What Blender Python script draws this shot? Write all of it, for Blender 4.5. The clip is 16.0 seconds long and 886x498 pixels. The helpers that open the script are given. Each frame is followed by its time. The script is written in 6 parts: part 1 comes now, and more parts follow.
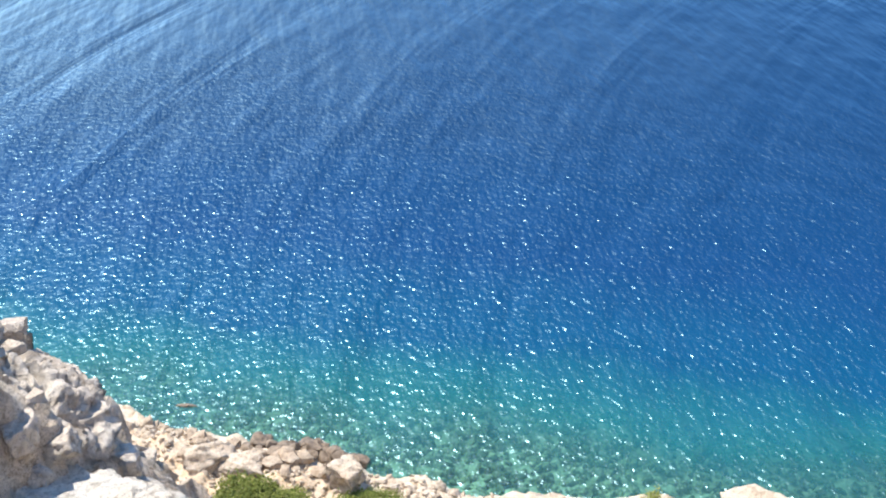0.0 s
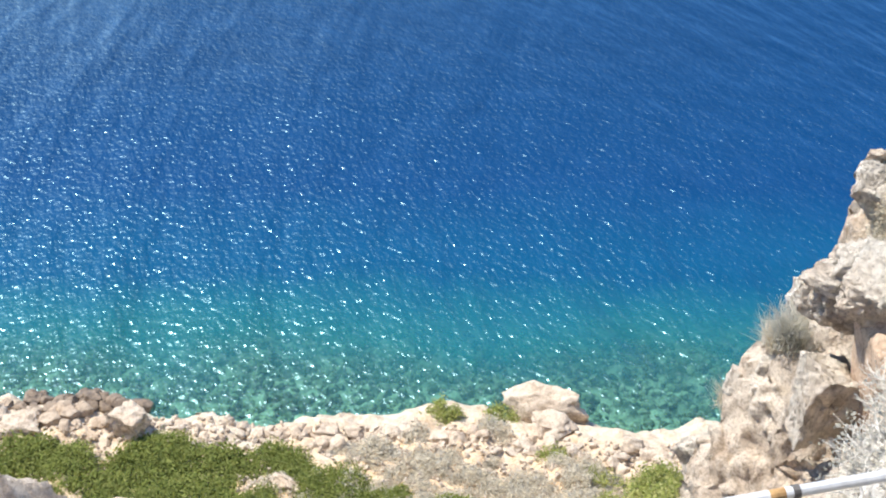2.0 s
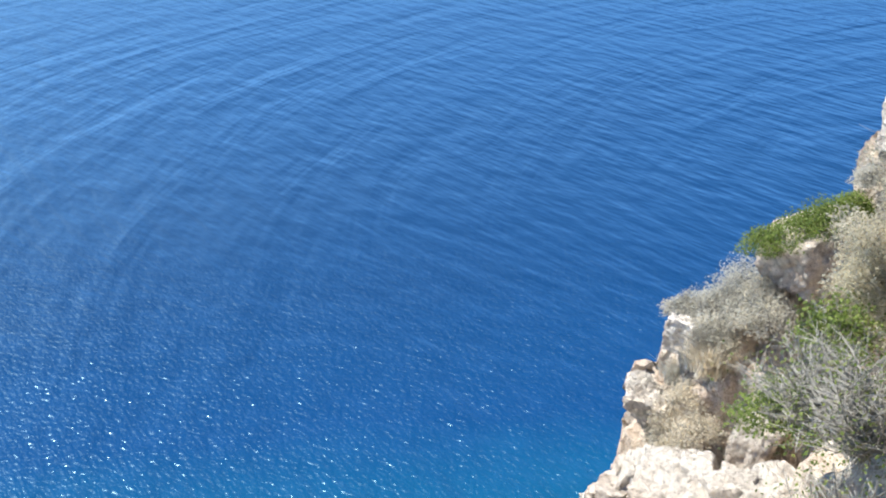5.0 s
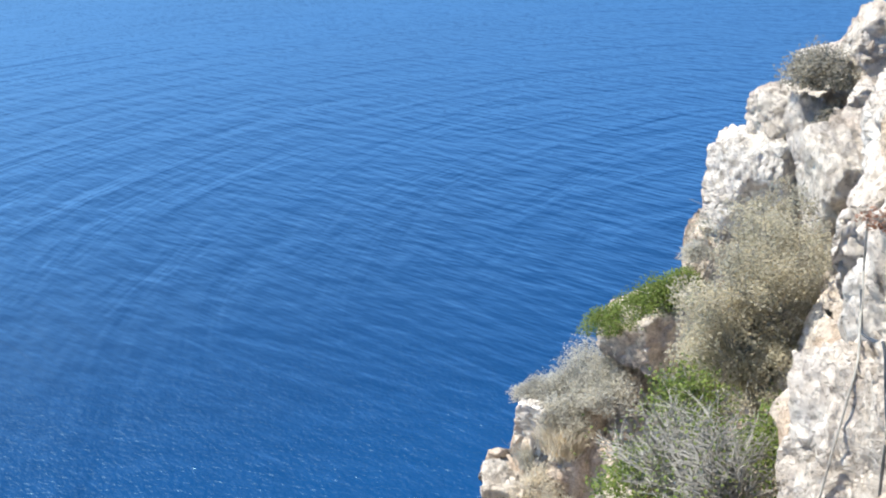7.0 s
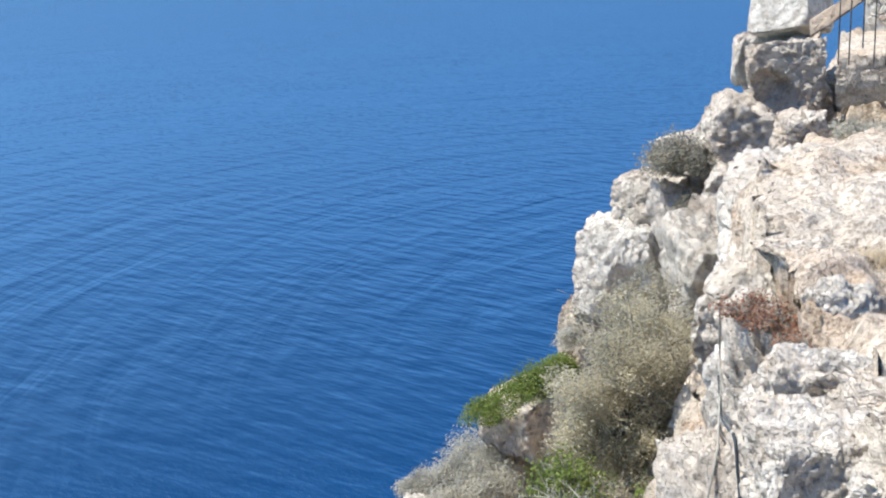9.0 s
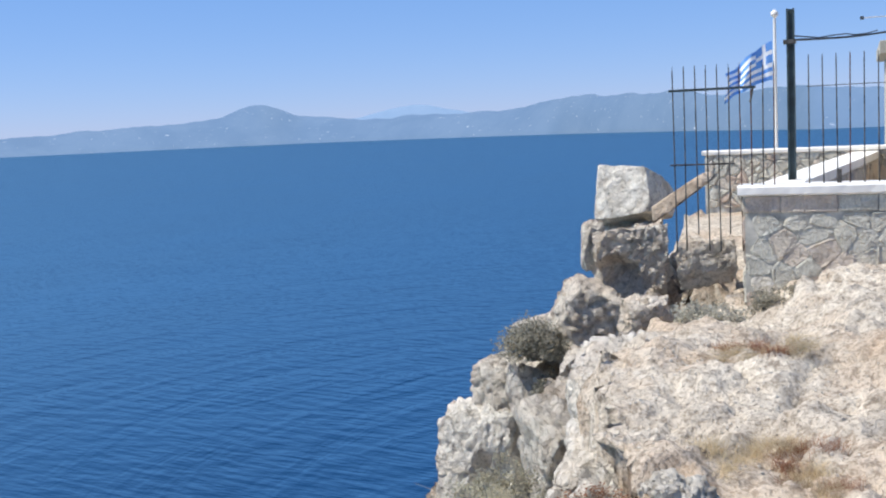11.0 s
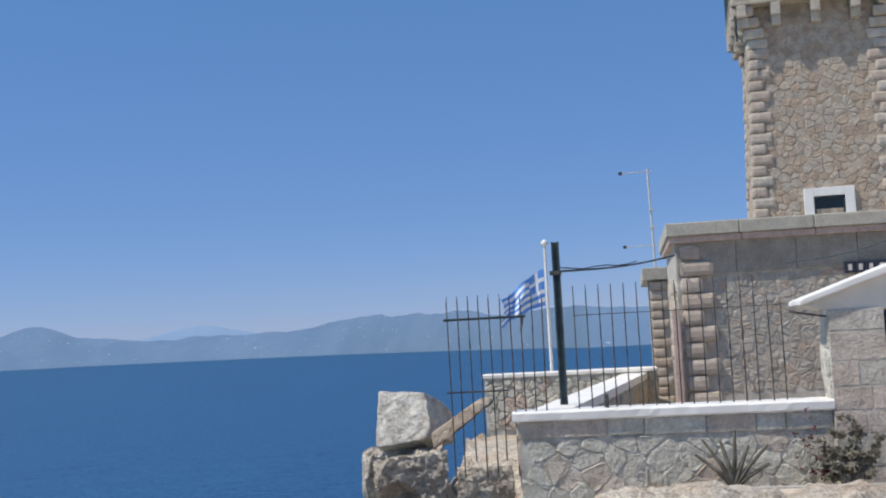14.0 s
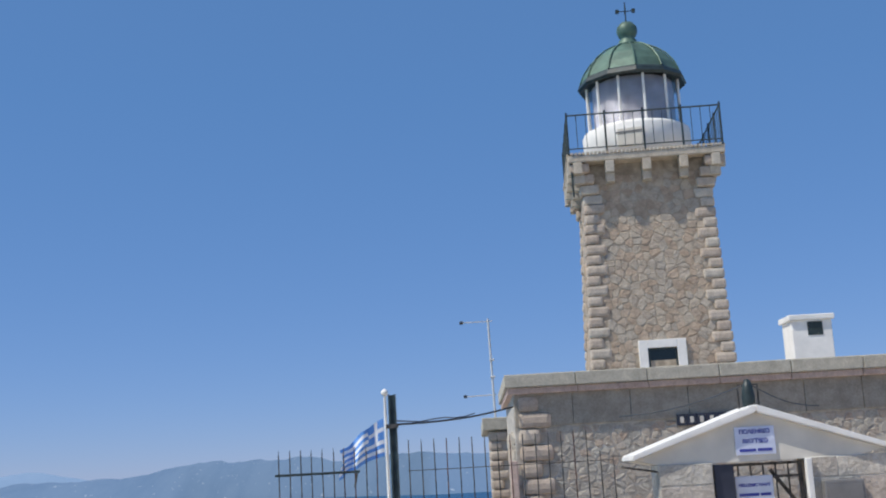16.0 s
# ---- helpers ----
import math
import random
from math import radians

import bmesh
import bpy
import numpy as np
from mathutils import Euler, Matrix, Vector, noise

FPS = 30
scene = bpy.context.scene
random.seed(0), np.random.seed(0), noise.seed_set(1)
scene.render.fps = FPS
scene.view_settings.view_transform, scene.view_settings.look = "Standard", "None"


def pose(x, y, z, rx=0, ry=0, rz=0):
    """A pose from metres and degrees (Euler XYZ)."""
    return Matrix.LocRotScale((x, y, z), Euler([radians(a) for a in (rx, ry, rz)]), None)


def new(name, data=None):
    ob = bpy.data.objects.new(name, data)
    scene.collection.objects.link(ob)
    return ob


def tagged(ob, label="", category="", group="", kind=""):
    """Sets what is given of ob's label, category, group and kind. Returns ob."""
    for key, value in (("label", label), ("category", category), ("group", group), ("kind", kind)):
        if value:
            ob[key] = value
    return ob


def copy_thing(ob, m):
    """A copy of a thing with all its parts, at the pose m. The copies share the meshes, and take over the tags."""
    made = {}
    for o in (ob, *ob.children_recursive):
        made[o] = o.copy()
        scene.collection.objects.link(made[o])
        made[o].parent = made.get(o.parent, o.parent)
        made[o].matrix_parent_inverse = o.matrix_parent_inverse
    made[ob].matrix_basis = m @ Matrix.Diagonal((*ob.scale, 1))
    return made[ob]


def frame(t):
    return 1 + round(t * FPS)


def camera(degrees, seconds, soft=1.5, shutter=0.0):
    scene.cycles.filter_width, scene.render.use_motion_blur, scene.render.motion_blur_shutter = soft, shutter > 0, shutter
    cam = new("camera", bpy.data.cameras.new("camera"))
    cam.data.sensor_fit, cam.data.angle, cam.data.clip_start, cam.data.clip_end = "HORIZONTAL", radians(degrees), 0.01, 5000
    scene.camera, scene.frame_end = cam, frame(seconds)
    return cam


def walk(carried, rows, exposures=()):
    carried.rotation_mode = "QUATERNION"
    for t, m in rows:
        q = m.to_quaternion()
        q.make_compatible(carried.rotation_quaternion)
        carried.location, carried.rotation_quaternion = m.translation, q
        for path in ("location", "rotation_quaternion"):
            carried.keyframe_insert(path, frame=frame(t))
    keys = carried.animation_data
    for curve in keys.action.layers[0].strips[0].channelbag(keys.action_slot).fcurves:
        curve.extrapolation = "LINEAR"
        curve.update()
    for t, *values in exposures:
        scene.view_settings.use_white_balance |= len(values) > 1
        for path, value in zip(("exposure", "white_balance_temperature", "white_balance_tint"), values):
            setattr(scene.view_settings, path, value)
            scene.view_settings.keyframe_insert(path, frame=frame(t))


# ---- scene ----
FOV = 41.37
cam = camera(FOV, 16.0, soft=2.0)
ROWS = [
    (0.0, pose(-0.078, 0.049, 38.118, 58.98, 3.24, 65.29)),
    (0.5, pose(-0.051, 0.028, 38.133, 56.67, 3.73, 61.48)),
    (1.0, pose(-0.004, 0.036, 38.110, 55.19, 3.47, 58.14)),
    (1.5, pose(-0.015, 0.099, 38.050, 54.99, 2.51, 54.85)),
    (2.0, pose(-0.051, 0.189, 37.985, 54.75, 1.72, 53.08)),
    (2.5, pose(-0.083, 0.251, 37.951, 53.37, 1.66, 51.72)),
    (3.0, pose(-0.079, 0.230, 37.951, 52.67, 0.98, 50.33)),
    (3.5, pose(-0.100, 0.286, 37.918, 54.68, 0.72, 48.64)),
    (4.0, pose(-0.068, 0.270, 37.897, 58.05, 0.36, 45.95)),
    (4.5, pose(-0.095, 0.263, 37.846, 63.34, -0.40, 44.26)),
    (4.7, pose(-0.112, 0.238, 37.832, 64.88, 0.16, 43.03)),
    (6.8, pose(-0.242, 0.017, 37.736, 71.13, 0.68, 32.81)),
    (7.0, pose(-0.224, -0.009, 37.747, 71.53, 1.29, 31.93)),
    (7.5, pose(-0.203, -0.024, 37.768, 72.06, 1.48, 30.43)),
    (8.0, pose(-0.178, -0.032, 37.792, 73.02, 1.56, 29.02)),
    (8.5, pose(-0.158, -0.023, 37.812, 73.80, 1.93, 27.81)),
    (9.0, pose(-0.126, 0.013, 37.839, 75.64, 2.03, 25.78)),
    (9.5, pose(-0.095, 0.030, 37.883, 78.02, 2.31, 24.28)),
    (10.0, pose(-0.058, 0.029, 37.937, 80.52, 2.35, 23.39)),
    (10.2, pose(-0.032, 0.020, 37.966, 81.08, 2.40, 22.46)),
    (12.3, pose(0.107, -0.065, 38.008, 89.11, 2.96, 15.64)),
    (12.5, pose(0.106, -0.067, 38.019, 89.48, 2.95, 14.84)),
    (13.0, pose(0.129, -0.068, 38.027, 90.38, 2.63, 12.21)),
    (13.5, pose(0.137, -0.036, 38.048, 92.35, 2.50, 10.45)),
    (14.0, pose(0.181, -0.032, 38.082, 94.30, 3.01, 9.07)),
    (14.5, pose(0.219, -0.003, 38.093, 96.22, 2.99, 6.82)),
    (15.0, pose(0.216, 0.053, 38.126, 97.66, 2.69, 4.33)),
    (15.5, pose(0.245, 0.069, 38.162, 99.39, 2.84, 2.76)),
    (16.0, pose(0.276, 0.077, 38.176, 100.93, 3.10, 1.51)),
]
EXPOSURES = [(0.0, 0.68), (2.2, 0.64), (3.4, 0.56), (4.0, 0.62), (4.5, 0.88), (7.0, 0.89), (9.0, 0.62), (10.2, 0.42), (12.3, -0.1), (13.2, -0.2), (16.0, -0.2)]
walk(cam, ROWS, EXPOSURES)

# ---- daylight ----
SUN_EL, SUN_AZ = 58.0, -112.0   # degrees; azimuth from +y towards +x
world = bpy.data.worlds.new("world")
scene.world = world
world.use_nodes = True
wt = world.node_tree
sky = wt.nodes.new("ShaderNodeTexSky")
sky.sky_type, sky.sun_disc = "NISHITA", False
sky.sun_elevation, sky.sun_rotation = radians(SUN_EL), radians(SUN_AZ)
sky.altitude, sky.air_density, sky.dust_density, sky.ozone_density = 40, 0.75, 0.1, 6.0
tint = wt.nodes.new("ShaderNodeMix")
tint.data_type, tint.blend_type = "RGBA", "MULTIPLY"
tint.inputs[0].default_value = 1.0
aim = wt.nodes.new("ShaderNodeTexCoord")
aim_parts = wt.nodes.new("ShaderNodeSeparateXYZ")
wt.links.new(aim.outputs["Generated"], aim_parts.inputs[0])
clearer = wt.nodes.new("ShaderNodeValToRGB")   # the air is clearer and bluer higher up
clearer.color_ramp.elements[0].position, clearer.color_ramp.elements[0].color = 0.0, (1.10, 0.94, 1.09, 1)
clearer.color_ramp.elements[1].position, clearer.color_ramp.elements[1].color = 0.32, (0.62, 0.92, 1.16, 1)
wt.links.new(aim_parts.outputs[2], clearer.inputs[0])
wt.links.new(clearer.outputs[0], tint.inputs[7])
wt.links.new(sky.outputs[0], tint.inputs[6])
haze = wt.nodes.new("ShaderNodeMix")
haze.data_type = "RGBA"
haze.inputs[0].default_value, haze.inputs[7].default_value = 0.55, (1.25, 2.7, 5.5, 1)
wt.links.new(tint.outputs[2], haze.inputs[6])
wt.links.new(haze.outputs[2], wt.nodes["Background"].inputs[0])
wt.nodes["Background"].inputs[1].default_value = 0.12
sun_data = bpy.data.lights.new("sun", "SUN")
sun_data.energy, sun_data.angle, sun_data.color = 5.0, radians(0.55), (1.0, 0.95, 0.86)
sun = new("sun", sun_data)
sun_dir = Vector((math.cos(radians(SUN_EL)) * math.sin(radians(SUN_AZ)), math.cos(radians(SUN_EL)) * math.cos(radians(SUN_AZ)), math.sin(radians(SUN_EL))))
sun.matrix_world = Matrix.Translation((0, 0, 120)) @ sun_dir.to_track_quat("Z", "Y").to_matrix().to_4x4()


# ---- materials ----
class Nodes:
    """Short hand for a node material."""
    def __init__(self, name):
        self.mat = bpy.data.materials.new(name)
        self.mat.use_nodes = True
        self.tree = self.mat.node_tree
        self.bsdf = self.tree.nodes["Principled BSDF"]
        self.out = self.tree.nodes["Material Output"]

    def add(self, kind, **values):
        node = self.tree.nodes.new(kind)
        for key, value in values.items():
            node.inputs[key.replace("_", " ")].default_value = value
        return node

    def link(self, a, b):
        self.tree.links.new(a, b)

    def place(self):
        return self.tree.nodes.new("ShaderNodeNewGeometry").outputs["Position"]

    def noise(self, scale, detail=4.0, rough=0.55, stretch=None):
        node = self.add("ShaderNodeTexNoise", Scale=scale, Detail=detail, Roughness=rough)
        at = self.place()
        if stretch:
            m = self.tree.nodes.new("ShaderNodeMapping")
            m.vector_type = "TEXTURE"
            m.inputs["Scale"].default_value = [1 / s for s in stretch[:3]]
            m.inputs["Rotation"].default_value = (0, 0, radians(stretch[3]) if len(stretch) > 3 else 0)
            self.link(at, m.inputs[0])
            at = m.outputs[0]
        self.link(at, node.inputs["Vector"])
        return node.outputs["Fac"]

    def ramp(self, fac, *stops):
        node = self.tree.nodes.new("ShaderNodeValToRGB")
        e = node.color_ramp.elements
        while len(e) < len(stops):
            e.new(0.5)
        for el, (p, c) in zip(e, stops):
            el.position, el.color = p, (*c, 1) if len(c) == 3 else c
        self.link(fac, node.inputs[0])
        return node.outputs[0]

    def mix(self, fac, a, b, blend="MIX"):
        node = self.tree.nodes.new("ShaderNodeMix")
        node.data_type, node.blend_type = "RGBA", blend
        for sock, v in ((node.inputs[0], fac), (node.inputs[6], a), (node.inputs[7], b)):
            if hasattr(v, "is_linked"):
                self.link(v, sock)
            elif isinstance(v, (int, float)):
                sock.default_value = v
            else:
                sock.default_value = (*v, 1)
        return node.outputs[2]

    def math(self, op, a, b=0.0, clamp=False):
        node = self.tree.nodes.new("ShaderNodeMath")
        node.operation, node.use_clamp = op, clamp
        for sock, v in zip(node.inputs, (a, b)):
            if hasattr(v, "is_linked"):
                self.link(v, sock)
            else:
                sock.default_value = v
        return node.outputs[0]

    def bump(self, height, strength=0.5, distance=0.02, under=None):
        node = self.add("ShaderNodeBump", Strength=strength, Distance=distance)
        self.link(height, node.inputs["Height"])
        if under:
            self.link(under, node.inputs["Normal"])
        return node.outputs[0]

    def rand(self):
        return self.tree.nodes.new("ShaderNodeObjectInfo").outputs["Random"]

    def island(self):
        return self.tree.nodes.new("ShaderNodeNewGeometry").outputs["Random Per Island"]

    def done(self, color, rough=0.8, normal=None, metal=0.0, spec=None):
        for name, v in (("Base Color", color), ("Roughness", rough), ("Metallic", metal)):
            sock = self.bsdf.inputs[name]
            if hasattr(v, "is_linked"):
                self.link(v, sock)
            else:
                sock.default_value = (*v, 1) if isinstance(v, tuple) else v
        if normal:
            self.link(normal, self.bsdf.inputs["Normal"])
        if spec is not None:
            self.bsdf.inputs["Specular IOR Level"].default_value = spec
        return self.mat


def plain(name, color, rough=0.6, metal=0.0, wear=0.12, scale=6.0, bump=0.1):
    """Paint, metal or plaster with slight stains and grain."""
    n = Nodes(name)
    a = n.noise(scale, 5)
    b = n.noise(scale * 9, 3)
    dark = tuple(c * (1 - wear * 1.6) for c in color)
    light = tuple(min(1, c * (1 + wear * 0.5)) for c in color)
    col = n.mix(n.ramp(a, (0.35, (0, 0, 0)), (0.68, (1, 1, 1))), dark, light)
    return n.done(col, rough, n.bump(b, bump, 0.004), metal)


def limestone(name, pale, tan, grey, stain=0.5, relief=1.0, pits=4.0, sheen=0.85):
    """Weathered limestone: pale, with tan earth stains, grey lichen and shade painted into its pits and creases."""
    n = Nodes(name)
    big, mid, fine = n.noise(0.55, 6, 0.6), n.noise(2.3, 8, 0.62), n.noise(14, 6, 0.65)
    col = n.mix(n.ramp(mid, (0.34, (0, 0, 0)), (0.54, (1, 1, 1))), grey, pale)
    col = n.mix(n.math("MULTIPLY", n.ramp(big, (0.44, (0, 0, 0)), (0.64, (1, 1, 1))), stain), col, tan)
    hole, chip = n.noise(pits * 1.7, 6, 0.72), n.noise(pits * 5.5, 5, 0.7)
    # pits get their shade as a darker base colour
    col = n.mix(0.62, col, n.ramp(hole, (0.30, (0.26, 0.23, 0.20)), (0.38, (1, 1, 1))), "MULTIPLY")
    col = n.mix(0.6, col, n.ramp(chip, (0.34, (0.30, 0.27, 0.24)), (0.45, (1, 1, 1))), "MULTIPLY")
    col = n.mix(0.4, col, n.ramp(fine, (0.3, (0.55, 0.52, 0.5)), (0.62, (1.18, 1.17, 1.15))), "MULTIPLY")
    bent = n.tree.nodes.new("ShaderNodeVectorMath")
    bent.operation = "MULTIPLY_ADD"
    stir = n.add("ShaderNodeTexNoise", Scale=3.1, Detail=4.0)
    n.link(n.place(), stir.inputs["Vector"])
    n.link(stir.outputs["Color"], bent.inputs[0])
    bent.inputs[1].default_value = (0.5, 0.5, 0.35)
    n.link(n.place(), bent.inputs[2])
    knobs = n.add("ShaderNodeTexVoronoi", Scale=pits * 1.5)
    n.link(bent.outputs[0], knobs.inputs["Vector"])
    knob = knobs.outputs["Distance"]
    # creases between the knobs are painted darker, like shade
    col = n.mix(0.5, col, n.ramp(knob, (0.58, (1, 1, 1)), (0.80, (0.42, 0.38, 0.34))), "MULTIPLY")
    b = n.bump(mid, 0.5 * relief, 0.2)
    b = n.bump(n.math("MULTIPLY", knob, -1.0), 0.8 * relief, 0.05, b)
    b = n.bump(hole, 0.8 * relief, 0.07, b)
    b = n.bump(chip, 0.9 * relief, 0.04, b)
    b = n.bump(fine, 0.6 * relief, 0.02, b)
    return n.done(col, sheen, b, spec=0.25)


def ground_material():
    n = Nodes("rocky_ground")
    big, mid, fine = n.noise(0.35, 6, 0.6), n.noise(1.9, 8, 0.65), n.noise(11, 6, 0.7)
    grit = n.noise(27, 4, 0.7)
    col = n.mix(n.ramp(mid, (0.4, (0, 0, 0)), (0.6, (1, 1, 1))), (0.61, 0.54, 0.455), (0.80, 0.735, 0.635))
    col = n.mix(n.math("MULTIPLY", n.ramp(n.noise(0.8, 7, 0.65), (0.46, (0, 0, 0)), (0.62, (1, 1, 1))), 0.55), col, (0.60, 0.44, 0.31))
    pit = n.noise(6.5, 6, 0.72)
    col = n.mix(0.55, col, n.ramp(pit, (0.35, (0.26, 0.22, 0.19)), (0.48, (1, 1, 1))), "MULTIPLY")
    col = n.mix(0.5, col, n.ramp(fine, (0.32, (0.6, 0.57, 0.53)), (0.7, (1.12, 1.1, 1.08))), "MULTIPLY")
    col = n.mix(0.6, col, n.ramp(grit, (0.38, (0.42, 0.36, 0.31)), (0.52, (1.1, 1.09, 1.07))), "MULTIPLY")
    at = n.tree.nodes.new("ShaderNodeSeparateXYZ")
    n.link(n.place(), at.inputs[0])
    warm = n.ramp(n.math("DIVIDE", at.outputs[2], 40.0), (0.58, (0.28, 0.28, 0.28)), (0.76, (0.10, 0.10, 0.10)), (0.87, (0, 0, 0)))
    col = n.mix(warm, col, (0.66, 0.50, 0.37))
    # earth and rubble of the low terrace
    soil = n.mix(n.ramp(n.noise(2.6, 7, 0.7), (0.42, (0, 0, 0)), (0.6, (1, 1, 1))), (0.66, 0.48, 0.31), (0.76, 0.61, 0.44))
    soil = n.mix(0.6, soil, n.ramp(n.noise(8, 5, 0.75), (0.36, (0.45, 0.38, 0.33)), (0.52, (1.05, 1.03, 1))), "MULTIPLY")
    h = n.math("ADD", at.outputs[2], n.math("MULTIPLY", n.math("SUBTRACT", mid, 0.5), 2.4))
    low = n.ramp(n.math("DIVIDE", h, 14.0), (0.55, (1, 1, 1)), (0.85, (0, 0, 0)))
    rim = n.ramp(n.math("DIVIDE", h, 4.0), (0.20, (1, 1, 1)), (0.34, (0, 0, 0)))
    col = n.mix(low, col, soil)
    col = n.mix(n.math("MULTIPLY", rim, 0.8), col, n.mix(n.ramp(n.noise(3.2, 5, 0.7), (0.4, (0, 0, 0)), (0.58, (1, 1, 1))), (0.48, 0.385, 0.29), (0.67, 0.59, 0.48)))
    wet = n.ramp(n.math("ADD", n.math("DIVIDE", at.outputs[2], 4.0), 0.5), (0.42, (1, 1, 1)), (0.54, (0, 0, 0)))
    weed = n.mix(n.ramp(n.noise(0.75, 7, 0.7), (0.43, (0, 0, 0)), (0.57, (1, 1, 1))), (0.07, 0.085, 0.06), (0.46, 0.47, 0.36))
    col = n.mix(wet, col, weed)
    b = n.bump(mid, 0.5, 0.2)
    b = n.bump(pit, 0.8, 0.10, b)
    b = n.bump(fine, 0.75, 0.035, b)
    b = n.bump(grit, 0.7, 0.018, b)
    return n.done(col, 0.9, b, spec=0.2)


def water_material():
    n = Nodes("sea_water")
    at = n.tree.nodes.new("ShaderNodeSeparateXYZ")
    n.link(n.place(), at.inputs[0])
    x, y = at.outputs[0], at.outputs[1]
    out = n.math("ADD", n.math("MULTIPLY", n.math("ADD", x, 38.0), -0.765), n.math("MULTIPLY", n.math("SUBTRACT", y, 15.5), 0.648))
    out = n.math("ADD", out, n.math("MULTIPLY", n.math("SUBTRACT", n.noise(0.12, 4, 0.6), 0.5), 7.0))
    depth = n.math("DIVIDE", out, 40.0)
    body = n.ramp(depth, (0.0, (0.085, 0.24, 0.19)), (0.17, (0.015, 0.168, 0.178)), (0.31, (0.002, 0.066, 0.138)), (0.54, (0.0016, 0.0335, 0.107)), (1.0, (0.0012, 0.0205, 0.069)))
    body = n.mix(n.math("MULTIPLY", n.ramp(n.noise(0.018, 4, 0.6, (1, 0.3, 1, 0)), (0.4, (0, 0, 0)), (0.62, (1, 1, 1))), 0.25), body, (0.0030, 0.042, 0.125))
    thick = n.ramp(depth, (0.0, (0.06, 0.06, 0.06)), (0.1, (0.36, 0.36, 0.36)), (0.22, (0.76, 0.76, 0.76)), (0.34, (0.97, 0.97, 0.97)), (0.4, (1, 1, 1)))
    # swell that bends round the headland: crests lie on circles about a point north of it
    dx, dy = n.math("SUBTRACT", x, 10.0), n.math("SUBTRACT", y, 125.0)
    away = n.math("SQRT", n.math("ADD", n.math("MULTIPLY", dx, dx), n.math("MULTIPLY", dy, dy)))
    turn = n.math("ARCTAN2", dy, n.math("MULTIPLY", dx, -1.0))
    ring = n.tree.nodes.new("ShaderNodeCombineXYZ")
    n.link(away, ring.inputs[0])
    n.link(n.math("MULTIPLY", turn, 22.0), ring.inputs[1])
    swell = n.add("ShaderNodeTexNoise", Scale=0.15, Detail=3.0, Roughness=0.5, Distortion=0.5)
    n.link(ring.outputs[0], swell.inputs["Vector"])
    swell = swell.outputs["Fac"]
    # wind waves with long crests, and short ripples close in under the cliff
    chop = n.noise(0.5, 2.5, 0.5, (1.0, 0.3, 1, 75))
    ripple = n.noise(2.5, 1.8, 0.55, (1.0, 0.66, 1, 72))
    broken = n.noise(0.06, 3, 0.55)
    reach = n.math("ADD", out, n.math("MULTIPLY", n.math("SUBTRACT", broken, 0.5), 18.0))
    close = n.ramp(n.math("DIVIDE", reach, 60.0), (0.45, (1, 1, 1)), (1.0, (0, 0, 0)))
    patch = n.ramp(n.noise(0.022, 3, 0.55), (0.36, (0.3, 0.3, 0.3)), (0.62, (1, 1, 1)))
    long_wave = n.tree.nodes.new("ShaderNodeBump")
    long_wave.inputs["Distance"].default_value = 0.95
    n.link(patch, long_wave.inputs["Strength"])
    n.link(swell, long_wave.inputs["Height"])
    soft_wave = n.bump(chop, 1.0, 0.50, long_wave.outputs[0])
    fine = n.tree.nodes.new("ShaderNodeBump")
    fine.inputs["Distance"].default_value = 0.19
    n.link(close, fine.inputs["Strength"])
    n.link(ripple, fine.inputs["Height"])
    n.link(n.bump(chop, 1.0, 0.16, n.bump(swell, 1.0, 0.3)), fine.inputs["Normal"])
    nb = fine.outputs[0]
    clear = n.add("ShaderNodeBsdfTransparent", Color=(0.62, 0.93, 0.86, 1))
    deep = n.tree.nodes.new("ShaderNodeBsdfDiffuse")
    n.link(body, deep.inputs["Color"])
    n.link(soft_wave, deep.inputs["Normal"])
    m1 = n.tree.nodes.new("ShaderNodeMixShader")
    n.link(thick, m1.inputs[0])
    n.link(clear.outputs[0], m1.inputs[1])
    n.link(deep.outputs[0], m1.inputs[2])
    shine = n.add("ShaderNodeBsdfGlossy", Roughness=0.29, Color=(0.51, 0.85, 1.0, 1))
    n.link(nb, shine.inputs["Normal"])
    glint = n.add("ShaderNodeBsdfGlossy", Roughness=0.52, Color=(0.61, 0.88, 1.0, 1))
    glint.distribution = "BECKMANN"
    n.link(nb, glint.inputs["Normal"])
    both = n.tree.nodes.new("ShaderNodeMixShader")
    n.link(n.math("SUBTRACT", 0.36, n.math("MULTIPLY", close, 0.28)), both.inputs[0])
    n.link(shine.outputs[0], both.inputs[1])
    n.link(glint.outputs[0], both.inputs[2])
    n.link(n.math("SUBTRACT", 0.38, n.math("MULTIPLY", close, 0.12)), shine.inputs["Roughness"])
    fres = n.add("ShaderNodeFresnel", IOR=1.33)
    n.link(soft_wave, fres.inputs["Normal"])
    m2 = n.tree.nodes.new("ShaderNodeMixShader")
    f = fres.outputs[0]
    n.link(n.math("SUBTRACT", n.math("MULTIPLY", f, 1.7), n.math("MULTIPLY", n.math("POWER", f, 2.0), 1.5)), m2.inputs[0])
    n.link(m1.outputs[0], m2.inputs[1])
    n.link(both.outputs[0], m2.inputs[2])
    n.link(m2.outputs[0], n.out.inputs[0])
    return n.mat


